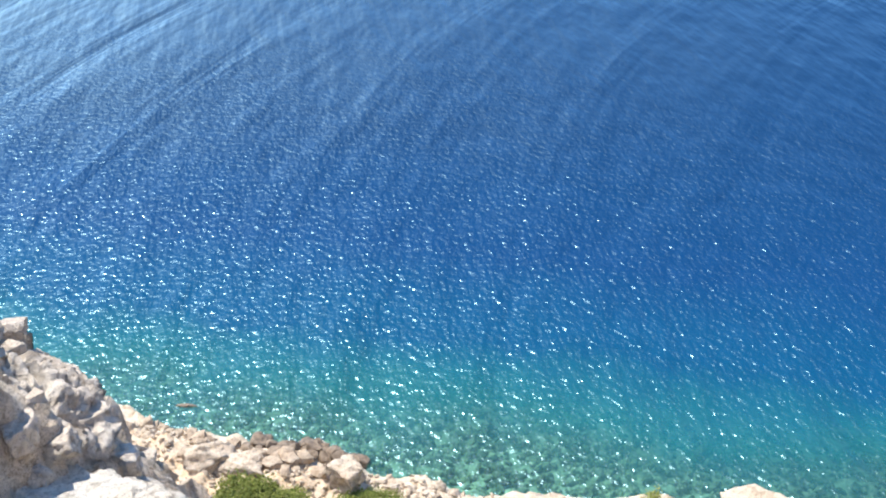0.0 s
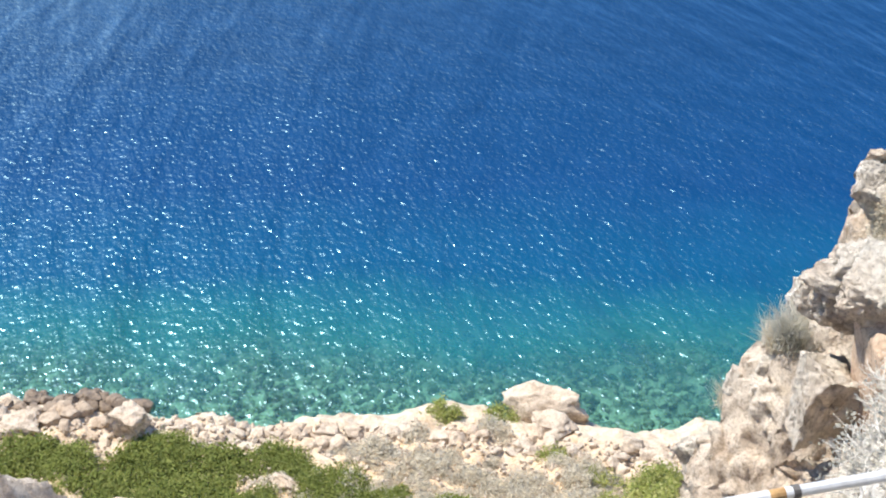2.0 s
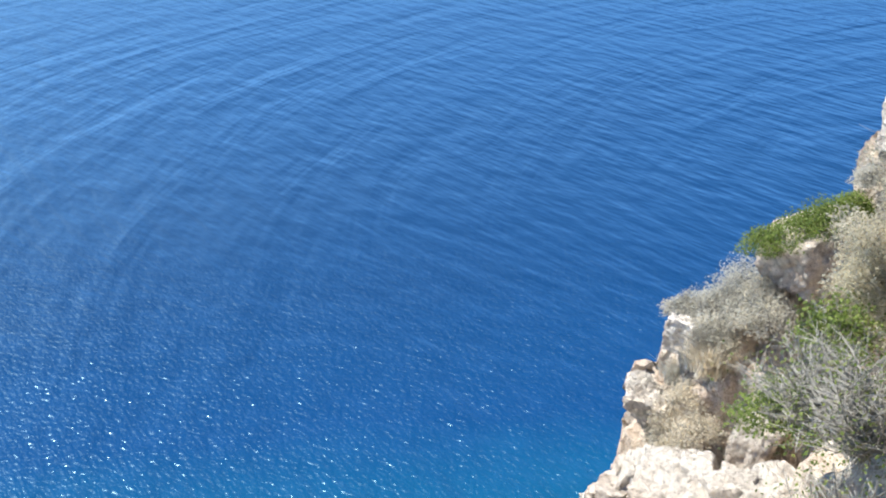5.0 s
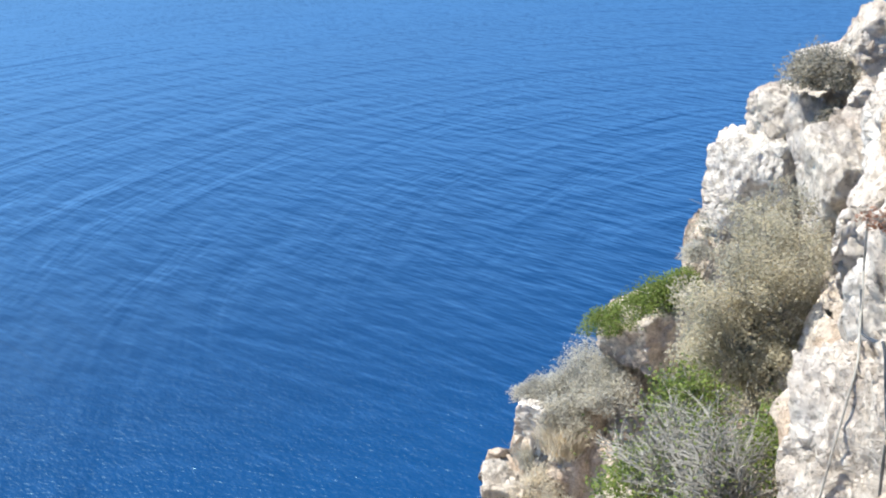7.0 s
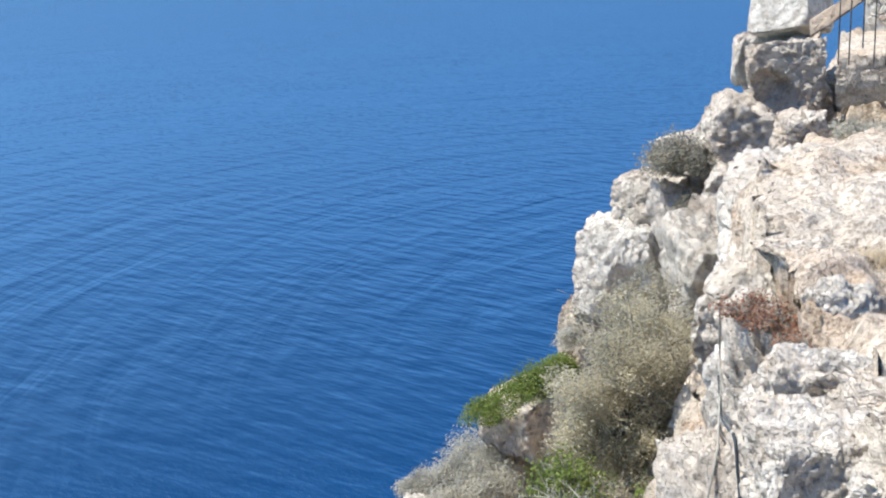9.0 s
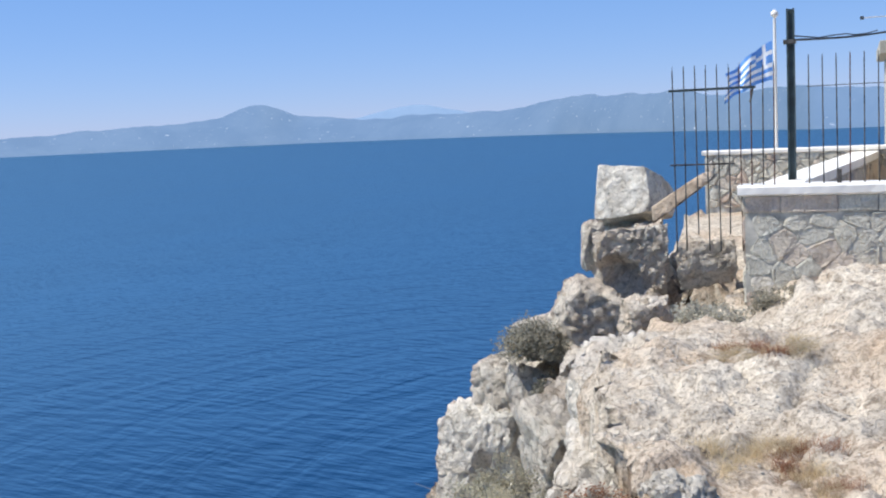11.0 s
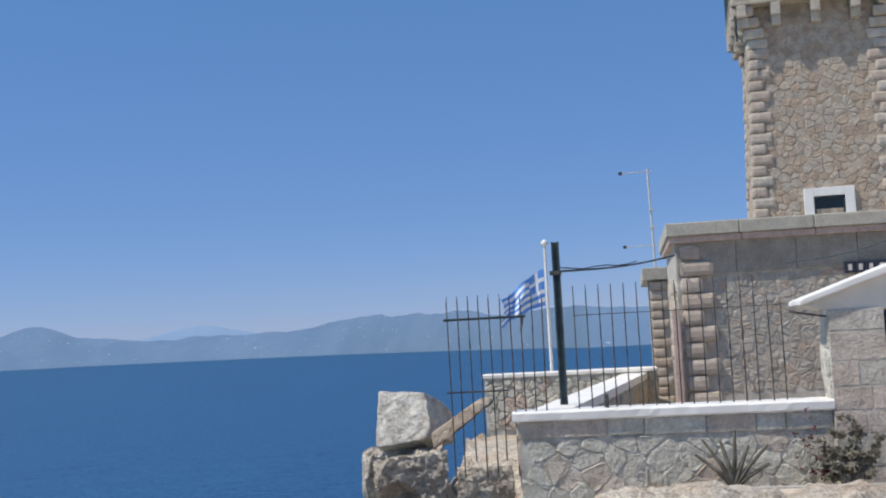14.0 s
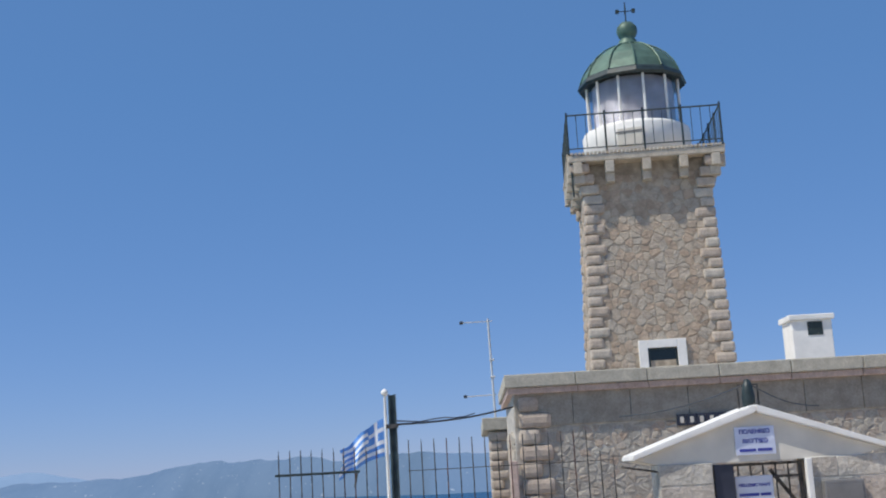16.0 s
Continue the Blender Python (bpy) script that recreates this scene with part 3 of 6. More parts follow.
def build_ground():
    xs = spaced((-500, -110, 30.0), (-110, -56, 2.0), (-56, -20, 0.22), (-20, -10.5, 0.11), (-10.5, 0.6, 0.042), (0.6, 3.0, 0.12), (3.0, 14, 0.4), (14, 60, 3.0), (60, 500, 20.0))
    ys = spaced((-500, -60, 20.0), (-60, -12, 3.0), (-12, -4.5, 0.22), (-4.5, 4.2, 0.12), (4.2, 15.4, 0.042), (15.4, 20, 0.12), (20, 46, 0.22), (46, 110, 3.0), (110, 500, 30.0))
    X, Y = np.meshgrid(xs, ys)
    Z = land(X, Y)
    gy, gx = np.gradient(Z, ys, xs)
    steep = np.clip((np.hypot(gx, gy) - 0.35) / 0.9, 0, 1)
    W = seaward(X, Y)
    fine = (X > -20) & (X < 3) & (Y > -4.5) & (Y < 20)
    verts = []
    nv, nz, vor = noise.noise_vector, noise.noise, noise.voronoi
    for x, y, z, s, w, near, sx, sy in zip(X.ravel().tolist(), Y.ravel().tolist(), Z.ravel().tolist(), steep.ravel().tolist(), W.ravel().tolist(), fine.ravel().tolist(), gx.ravel().tolist(), gy.ravel().tolist()):
        p = Vector((x, y, z))
        if z < 0.2 and w > 0.3:
            d = vor(p * 0.8)[0]
            z += max(0.0, 0.55 - d[0]) * 0.9 + nz(p * 0.35) * 0.25
        elif z < 7 and s < 0.6:
            k = 1.0 if w > -5 else 0.55
            z += nz(p * 0.45) * 0.3 * k + nz(p * 1.5) * 0.22 * k + (0.4 - vor(p * 1.7)[0][0]) * 0.22 + nz(p * 3.1) * 0.14 * k + (abs(nz(p * 0.8)) * 0.5 * max(0, 1 - abs(w + 1.6) / 2.2))
        else:
            a = max(0.25 + 0.75 * s, 0.5 if near and z > 34 else 0.0)
            o = nv(p * 0.42) * (0.36 * a) + nv(p * 1.25) * (0.30 * a)
            if near:
                q = p + o
                d = vor(q * 0.8)[0]
                o.z -= max(0.0, 0.14 - (d[1] - d[0])) * 1.5 * (0.35 + 0.65 * s)
                d = vor(q * 2.4)[0]
                o += nv(q * 1.7) * (max(-0.1, 0.42 - d[0]) * 0.45 * a)
                o += nv(q * 4.2) * (0.095 * a) + nv(q * 9.0) * (0.028 * a)
                o.z += (abs(nz(q * 2.1)) * 0.12 - max(0.0, nz(q * 5.5) - 0.15) * 0.16) * a
                if z > 20:
                    d, e = vor(q * 1.25)[0], vor(q * 3.1)[0]
                    lump = 0.24 * (0.42 - d[0]) - 0.4 * max(0.0, 0.12 - (d[1] - d[0])) + 0.16 * (0.4 - e[0]) - 0.25 * max(0.0, 0.1 - (e[1] - e[0])) + 0.09 * (0.4 - vor(q * 6.3)[0][0])
                    lump -= 0.55 * max(0.0, 0.09 - abs(nz(q * 1.5))) + 0.45 * max(0.0, 0.10 - abs(nz(q * 3.7))) + 0.3 * max(0.0, 0.10 - abs(nz(q * 8.0)))
                    o += Vector((-sx, -sy, 1)).normalized() * (lump * a)
            if s < 0.2 and z < 34:
                o *= 0.75
            x, y, z = x + o.x, y + o.y, z + o.z
        verts.append((x, y, z))
    ny, nx = X.shape
    idx = np.arange(nx * ny).reshape(ny, nx)
    faces = np.stack([idx[:-1, :-1], idx[:-1, 1:], idx[1:, 1:], idx[1:, :-1]], -1).reshape(-1, 4)
    me = bpy.data.meshes.new("ground")
    me.from_pydata(verts, [], faces.tolist())
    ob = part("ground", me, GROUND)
    return tagged(smooth(ob), "pale weathered limestone headland with a stony terrace by the sea", "ground", kind="structure")


def build_sea():
    bm = bmesh.new()
    radii = (30, 120, 500, 1800, 4960)
    rings = [[bm.verts.new((r * math.cos(t), r * math.sin(t), 0)) for t in np.linspace(0, 2 * math.pi, 96, endpoint=False)] for r in radii]
    bm.faces.new(rings[0])
    for a, b in zip(rings, rings[1:]):
        for i in range(96):
            bm.faces.new((a[i], b[i], b[(i + 1) % 96], a[(i + 1) % 96]))
    return tagged(part("water", bm, WATER), "deep blue rippled sea turning turquoise over the shallows", "sea", kind="structure")


def build_coast(name, radius, depth, base, humps, rough, mat, label, seed, near=1.0):
    """A strip of far hills round the bay; humps: (azimuth, width, height); near: how far the shore comes in towards the east."""
    az = np.linspace(-75, 70, 560)
    bm = bmesh.new()
    rows = []
    for j, (k, r) in enumerate(((0, radius), (0.12, radius + depth * 0.08), (0.45, radius + depth * 0.35), (0.8, radius + depth * 0.7), (1.0, radius + depth))):
        row = []
        for a in az:
            h = base * min(1.0, max(0.0, (a + 52) / 16))
            h += sum(c * math.exp(-((a - b) / w) ** 2) for b, w, c in humps)
            h *= 1 + rough * noise.fractal(Vector((a * 0.35, j * 0.35, seed)), 0.8, 2.0, 6)
            t, c = radians(a), float(np.interp(a, (-26, -14, -2, 8), (1.0, 1.0 - 0.4 * (1 - near), near, near)))
            h = 38 + (h - 38) * c if h > 1 else h
            row.append(bm.verts.new((r * c * math.sin(t), r * c * math.cos(t), -1.5 + max(0.0, h) * k + (1.5 if j else 0))))
        rows.append(row)
    for a, b in zip(rows, rows[1:]):
        for i in range(len(az) - 1):
            bm.faces.new((a[i], a[i + 1], b[i + 1], b[i]))
    return tagged(smooth(part(name, bm, mat)), label, "hills", kind="structure")


build_ground()
build_sea()
# both hill colours have haze mixed in, paler for the farther range
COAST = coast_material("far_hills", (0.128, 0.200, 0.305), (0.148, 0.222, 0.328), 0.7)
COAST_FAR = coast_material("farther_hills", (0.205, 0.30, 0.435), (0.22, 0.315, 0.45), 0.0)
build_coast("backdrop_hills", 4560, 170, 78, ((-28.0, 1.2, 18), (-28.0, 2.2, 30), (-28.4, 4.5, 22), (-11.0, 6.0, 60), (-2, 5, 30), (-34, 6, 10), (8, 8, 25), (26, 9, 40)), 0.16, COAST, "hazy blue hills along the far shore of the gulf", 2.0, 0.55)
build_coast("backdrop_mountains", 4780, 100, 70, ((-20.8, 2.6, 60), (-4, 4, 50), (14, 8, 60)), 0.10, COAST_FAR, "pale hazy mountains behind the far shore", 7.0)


# ---- the lighthouse ----
def build_tower():
    rng = random.Random(5)
    cx, cy = 5.14, 30.6
    z0, z1 = 36.0, 45.72

    def half(z):
        return 1.76 - 0.035 * (z - 39.0)
    tower = empty("lighthouse", (cx, cy, z0), "square stone lighthouse tower with a green domed lantern", "lighthouse")
    bm = bmesh.new()
    rings = []
    for z in (z0, z1):
        h = half(z)
        rings.append([bm.verts.new((sx * h, sy * h, z - z0)) for sx, sy in ((-1, -1), (1, -1), (1, 1), (-1, 1))])
    for i in range(4):
        bm.faces.new((rings[0][i], rings[0][(i + 1) % 4], rings[1][(i + 1) % 4], rings[1][i]))
    bm.faces.new(rings[0][::-1]), bm.faces.new(rings[1])
    part("wall", bm, TOWER_MORTAR, tower, "rubble masonry walls in warm grey mortar")
    bpy.context.view_layer.update()
    # rubble on the faces that look to the south and west
    zb, zt = 39.9, 45.42
    wb, wt_ = half(zb), half(zt)
    lean = Vector((0, (wb - wt_), zt - zb))

    def window_gap(u, v):
        return abs(u - (wb - 0.3)) < 0.60 and v < 1.25
    rubble(tower, (cx - wb + 0.30, cy - wb - 0.002, zb), (1, 0, 0), lean, 2 * wb - 0.60, zt - zb, 0.185, TOWER_STONE, rng, 0.010, 0.007, 1.25, window_gap)
    rubble(tower, (cx - wb - 0.002, cy + wb - 0.3, zb), (0, -1, 0), Vector((wb - wt_, 0, zt - zb)), 2 * wb - 0.6, zt - zb, 0.36, TOWER_STONE, rng, 0.03, 0.012, 1.15)
    # quoins, long and short in turn
    def quoin_mesh(a, b):
        bm = boxed(-0.06, a, -0.06, b, 0.0, 0.248, 0.07)
        me = bpy.data.meshes.new("quoin")
        bm.to_mesh(me)
        bm.free()
        me.materials.append(QUOIN_STONE)
        return me
    meshes = (quoin_mesh(0.46, 0.30), quoin_mesh(0.30, 0.46))
    for i in range(23):
        z = 39.2 + i * 0.262
        h = half(z)
        if z > 44.6:
            break
        for k, (sx, sy) in enumerate(((-1, -1), (1, -1), (-1, 1), (1, 1))):
            ob = part("quoin", meshes[(i + (k in (1, 2))) % 2], None, tower)
            ob.matrix_local = Matrix.Translation((sx * h, sy * h, z - z0)) @ Matrix.Diagonal((-sx, -sy, 1, 1)) @ Matrix.Translation((rng.uniform(-0.012, 0.012), rng.uniform(-0.012, 0.012), 0))
    # window in the south face
    win = empty("window")
    win.parent = tower
    win.location = (0, -half(40.8) - 0.0, 40.3 - z0)
    bm = bmesh.new()
    for a in ((-0.58, -0.36, -0.09, 0.1, -0.3, 0.86), (0.36, 0.58, -0.09, 0.1, -0.3, 0.86), (-0.36, 0.36, -0.09, 0.1, 0.66, 0.86)):
        box(bm, *a, bevel=0.012)
    part("frame", bm, WHITE, win, "white painted stone surround")
    bm = bmesh.new()
    for a in ((-0.36, -0.31, -0.03, 0.02, -0.3, 0.66), (0.31, 0.36, -0.03, 0.02, -0.3, 0.66), (-0.31, 0.31, -0.03, 0.02, 0.61, 0.66)):
        box(bm, *a)
    part("sash", bm, DARK_GREEN, win)
    part("pane", boxed(-0.31, 0.31, -0.005, 0.01, -0.3, 0.61), DARK_GLASS, win)
    # corner blocks stepping out, corbels and gallery
    step_mesh = quoin_mesh(0.42, 0.42)
    for i, off in enumerate((0.0, 0.07, 0.17, 0.29)):
        z = 44.68 + i * 0.258
        h = half(44.6) + off
        for sx, sy in ((-1, -1), (1, -1), (-1, 1), (1, 1)):
            ob = part("corner_block", step_mesh, None, tower)
            ob.matrix_local = Matrix.Translation((sx * h, sy * h, z - z0)) @ Matrix.Diagonal((-sx, -sy, 1, 1))
    hb = half(44.6)
    corbel = bmesh.new()
    box(corbel, -0.11, 0.11, -0.40, 0.0, 0.0, 0.30, 0.02)
    box(corbel, -0.11, 0.11, -0.26, 0.0, -0.22, 0.0, 0.02)
    corbel_me = bpy.data.meshes.new("corbel")
    corbel.to_mesh(corbel_me), corbel.free()
    corbel_me.materials.append(CORBEL_STONE)
    for side in range(4):
        for t in (-1.72, -0.92, 0.0, 0.92, 1.72):
            ob = part("corbel", corbel_me, None, tower)
            ob.matrix_local = pose(0, 0, 45.42 - z0, 0, 0, 90 * side) @ Matrix.Translation((t, -hb - 0.0, 0))
    bm = boxed(-1.96, 1.96, -1.96, 1.96, 45.72 - z0, 45.90 - z0, 0.03)
    gallery = part("gallery", bm, CORBEL_STONE, tower, "pale stone gallery slab")
    kerb_me = bpy.data.meshes.new("kerb_stone")
    bm = boxed(-0.036, 0.036, -1.985, -1.91, 45.905 - z0, 45.965 - z0, 0.008)
    bm.to_mesh(kerb_me), bm.free()
    kerb_me.materials.append(CORBEL_STONE)
    for side in range(4):
        for i in range(38):
            part("kerb_stone", kerb_me, None, tower).matrix_local = pose(0, 0, 0, 0, 0, 90 * side) @ Matrix.Translation((-1.85 + i * 0.1, 0, 0))
    # railing
    rail = empty("railing")
    rail.parent = tower
    rail["label"] = "dark green iron gallery railing"
    for side in range(4):
        m = pose(0, 0, 45.98 - z0, 0, 0, 90 * side)
        for name, z, r in (("rail", 0.98, 0.021), ("rail", 0.10, 0.015)):
            ob = part(name, tube([(-1.92, -1.92, z), (1.92, -1.92, z)], r, 6), DARK_GREEN, rail)
            ob.matrix_local = m
        for i in range(17):
            t = -1.92 + i * 0.24
            post = i % 4 == 0
            ob = part("post" if post else "baluster", tube([(t, -1.92, -0.05 if post else 0.1), (t, -1.92, 1.06 if post else 0.98)], 0.026 if post else 0.009, 6), DARK_GREEN, rail)
            ob.matrix_local = m
    stay = part("brace", tube([(-1.88, -1.86, 45.95 - z0), (-1.87, -1.88, 44.85 - z0)], 0.03, 6), DARK_GREEN, tower)
    # lantern
    lantern = empty("lantern")
    lantern.parent = tower
    lantern.location = (0.0, 0, 45.9 - z0)
    smooth(part("drum", turned([(1.43, 0.0), (1.43, 0.93), (1.40, 0.99), (1.30, 1.04), (1.24, 1.06)], 40), WHITE, lantern, "white painted lantern drum"))
    hatch = part("hatch", boxed(-0.32, 0.32, -1.46, -1.40, 0.30, 0.78, 0.02), OFF_WHITE, lantern)
    hatch.rotation_euler = (0, 0, radians(-12))
    part("hinge", boxed(-0.36, 0.36, -1.475, -1.455, 0.66, 0.70), GREY_METAL, lantern).rotation_euler = (0, 0, radians(-12))
    glass = Nodes("lantern_glass")
    glass.bsdf.inputs["Transmission Weight"].default_value = 1.0
    glass.done((0.92, 0.94, 0.95), 0.03)
    for i in range(12):
        a, b = radians(30 * i + 8), radians(30 * i + 38)
        p = part("mullion", tube([(1.25 * math.cos(a), 1.25 * math.sin(a), 1.05), (1.25 * math.cos(a), 1.25 * math.sin(a), 2.32)], 0.035, 6), WHITE, lantern)
        bm = bmesh.new()
        vs = [bm.verts.new((r * math.cos(t), r * math.sin(t), z)) for r in (1.235, 1.225) for t, z in ((a, 1.06), (b, 1.06), (b, 2.3), (a, 2.3))]
        for f in ((0, 1, 2, 3), (7, 6, 5, 4), (0, 4, 5, 1), (1, 5, 6, 2), (2, 6, 7, 3), (3, 7, 4, 0)):
            bm.faces.new([vs[k] for k in f])
        pane = part("pane", bm, glass.mat, lantern)
        pane.visible_shadow = False
    smooth(part("curtain", turned([(1.08, 1.02), (1.08, 2.3)], 32, closed=False), plain("grey_curtain", (0.52, 0.50, 0.55), 0.9, 0, 0.15, 3, 0.2), lantern, "pale grey sun curtain behind the panes"))
    smooth(part("lens", turned([(0.18, 1.02), (0.34, 1.25), (0.4, 1.6), (0.34, 1.95), (0.18, 2.2)], 24), STEEL, lantern))
    roof = part("roof", turned([(1.26, 2.30), (1.42, 2.26), (1.47, 2.32), (1.42, 2.44), (1.36, 2.50)], 12), DARK_GREEN, lantern, "dark green eave band")
    dome = part("dome", turned([(1.37, 2.49), (1.25, 2.74), (1.04, 3.02), (0.77, 3.24), (0.5, 3.40), (0.30, 3.47)], 12), COPPER, lantern, "weathered green copper dome in twelve panels")
    for i in range(12):
        a = radians(30 * i)
        prof = [(1.39, 2.49), (1.27, 2.76), (1.06, 3.04), (0.79, 3.26), (0.5, 3.42), (0.28, 3.49)]
        part("rib", tube([(r * math.cos(a), r * math.sin(a), z) for r, z in prof], 0.022, 5), COPPER, lantern)
    smooth(part("finial", turned([(0.30, 3.44), (0.30, 3.54), (0.22, 3.58), (0.24, 3.64), (0.17, 3.70), (0.24, 3.76), (0.285, 3.90), (0.27, 4.02), (0.17, 4.14), (0.04, 4.19)], 24), COPPER, lantern, "green copper ball finial"))
    bm = tube([(0, 0, 4.15), (0, 0, 4.75)], 0.018, 6)
    tube([(-0.2, 0, 4.5), (0.2, 0, 4.5)], 0.014, 5, bm=bm)
    tube([(0, -0.2, 4.5), (0, 0.2, 4.5)], 0.014, 5, bm=bm)
    for s in (-0.22, 0.22):
        box(bm, s - 0.05, s + 0.05, -0.012, 0.012, 4.44, 4.56)
    part("weather_vane", bm, DARK_GREEN, lantern)
    tower.rotation_euler = (0, 0, radians(-3.0))


# ---- the keepers' house ----
def build_house():
    rng = random.Random(11)
    house = empty("keepers_house", (6.0, 20.0, 35.6), "low stone keepers' house with a grey cornice and flat roof", "house")
    ox, oy, oz = 6.0, 20.0, 35.6

    def put(name, bm, mat, label=""):
        ob = part(name, bm, mat, house, label)
        ob.matrix_local = Matrix.Translation((-ox, -oy, -oz))
        return ob
    put("wall", boxed(1.0, 12.6, 20.0, 24.4, 35.6, 39.44), MORTAR, "rubble walls with pale mortar")
    put("rear_wall", boxed(3.4, 12.6, 24.4, 31.0, 35.6, 39.7), MORTAR)
    put("annexe_wall", boxed(0.70, 3.2, 27.0, 31.5, 35.6, 39.1), MORTAR)
    bpy.context.view_layer.update()
    rubble(house, (1.40, 19.998, 36.9), (1, 0, 0), (0, 0, 1), 6.2, 1.98, 0.135, HOUSE_STONE, rng, 0.009, 0.007, 1.3)
    rubble(house, (0.998, 24.0, 37.0), (0, -1, 0), (0, 0, 1), 3.8, 1.9, 0.30, HOUSE_STONE, rng, 0.03, 0.013, 1.2)
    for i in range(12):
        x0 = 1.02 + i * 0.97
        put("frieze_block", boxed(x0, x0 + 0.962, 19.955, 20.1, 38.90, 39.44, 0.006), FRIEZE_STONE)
    for i in range(10):
        x0 = 0.86 + i * 1.2
        put("cornice_block", boxed(x0, x0 + 1.192, 19.80, 24.55, 39.55, 39.77, 0.018), CORNICE_STONE)
    for i in range(10):
        x0 = 0.90 + i * 1.19
        put("moulding", boxed(x0, x0 + 1.184, 19.86, 24.5, 39.44, 39.548, 0.02), PINK_STONE)
    put("annexe_cornice", boxed(0.52, 3.3, 26.85, 31.6, 39.12, 39.40, 0.02), CORNICE_STONE)
    # rounded quoins at the corners
    for i in range(12):
        z = 36.15 + i * 0.272
        a, b = ((0.56, 0.36), (0.36, 0.56))[i % 2]
        put("quoin", boxed(1.06, 1.06 + a, 19.90, 19.90 + b, z, z + 0.262, 0.085), QUOIN_STONE)
    for i in range(13):
        z = 36.3 + i * 0.215
        a, b = ((0.44, 0.3), (0.3, 0.44))[i % 2]
        put("annexe_quoin", boxed(0.64, 0.64 + a, 26.93, 26.93 + b, z, z + 0.207, 0.065), QUOIN_STONE)
    for i in range(9):
        z = 36.9 + i * 0.23
        a = (0.5, 0.34)[i % 2]
        put("quoin", boxed(7.75 - a, 7.75 + 0.1, 19.9, 20.2, z, z + 0.222, 0.05), QUOIN_STONE)
    put("drainpipe", boxed(0.87, 1.005, 19.84, 19.95, 36.0, 38.35, 0.02), PINK_STONE, "pale vertical post beside the quoins")
    # name plate of dark tiles
    for i in range(8):
        x0 = 3.70 + i * 0.165
        put("letter_tile", boxed(x0, x0 + 0.155, 19.90, 19.952, 38.78, 38.965, 0.004), DARK_PANEL)
        put("letter_bar", boxed(x0 + 0.05, x0 + 0.11, 19.892, 19.899, 38.82, 38.92), OFF_WHITE)
    # white roof hutch
    hut = empty("roof_hutch", (7.86, 26.3, 39.70), "white painted roof hutch with a small dark window", "hutch")
    part("body", boxed(-0.44, 0.44, -0.4, 0.4, 0, 1.40, 0.02), WHITE, hut)
    part("cap", boxed(-0.50, 0.50, -0.46, 0.46, 1.40, 1.52, 0.02), WHITE, hut)
    part("window", boxed(-0.10, 0.23, -0.41, -0.39, 1.06, 1.36), DARK_GREEN, hut)


def build_antenna():
    ant = empty("television_aerial", (0.84, 27.6, 39.40), "thin galvanised television aerial mast on the annexe roof", "aerial")
    part("mast", tube([(0, 0, 0), (-0.04, 0, 2.35)], 0.03, 6), STEEL, ant)
    for z in (2.28, 0.55):
        bm = tube([(-0.70, 0, z), (0.06, 0, z + 0.01)], 0.012, 5)
        for k in range(6):
            x = -0.62 + k * 0.11
            tube([(x, -0.22, z), (x, 0.22, z)], 0.006, 4, bm=bm)
        part("boom", bm, STEEL, ant)
        part("dipole", boxed(-0.71, -0.63, -0.05, 0.05, z - 0.035, z + 0.035, 0.01), CABLE, ant)
    for z in (1.35, 0.95):
        part("clamp", boxed(-0.06, 0.05, -0.05, 0.05, z, z + 0.05, 0.01), STEEL, ant)


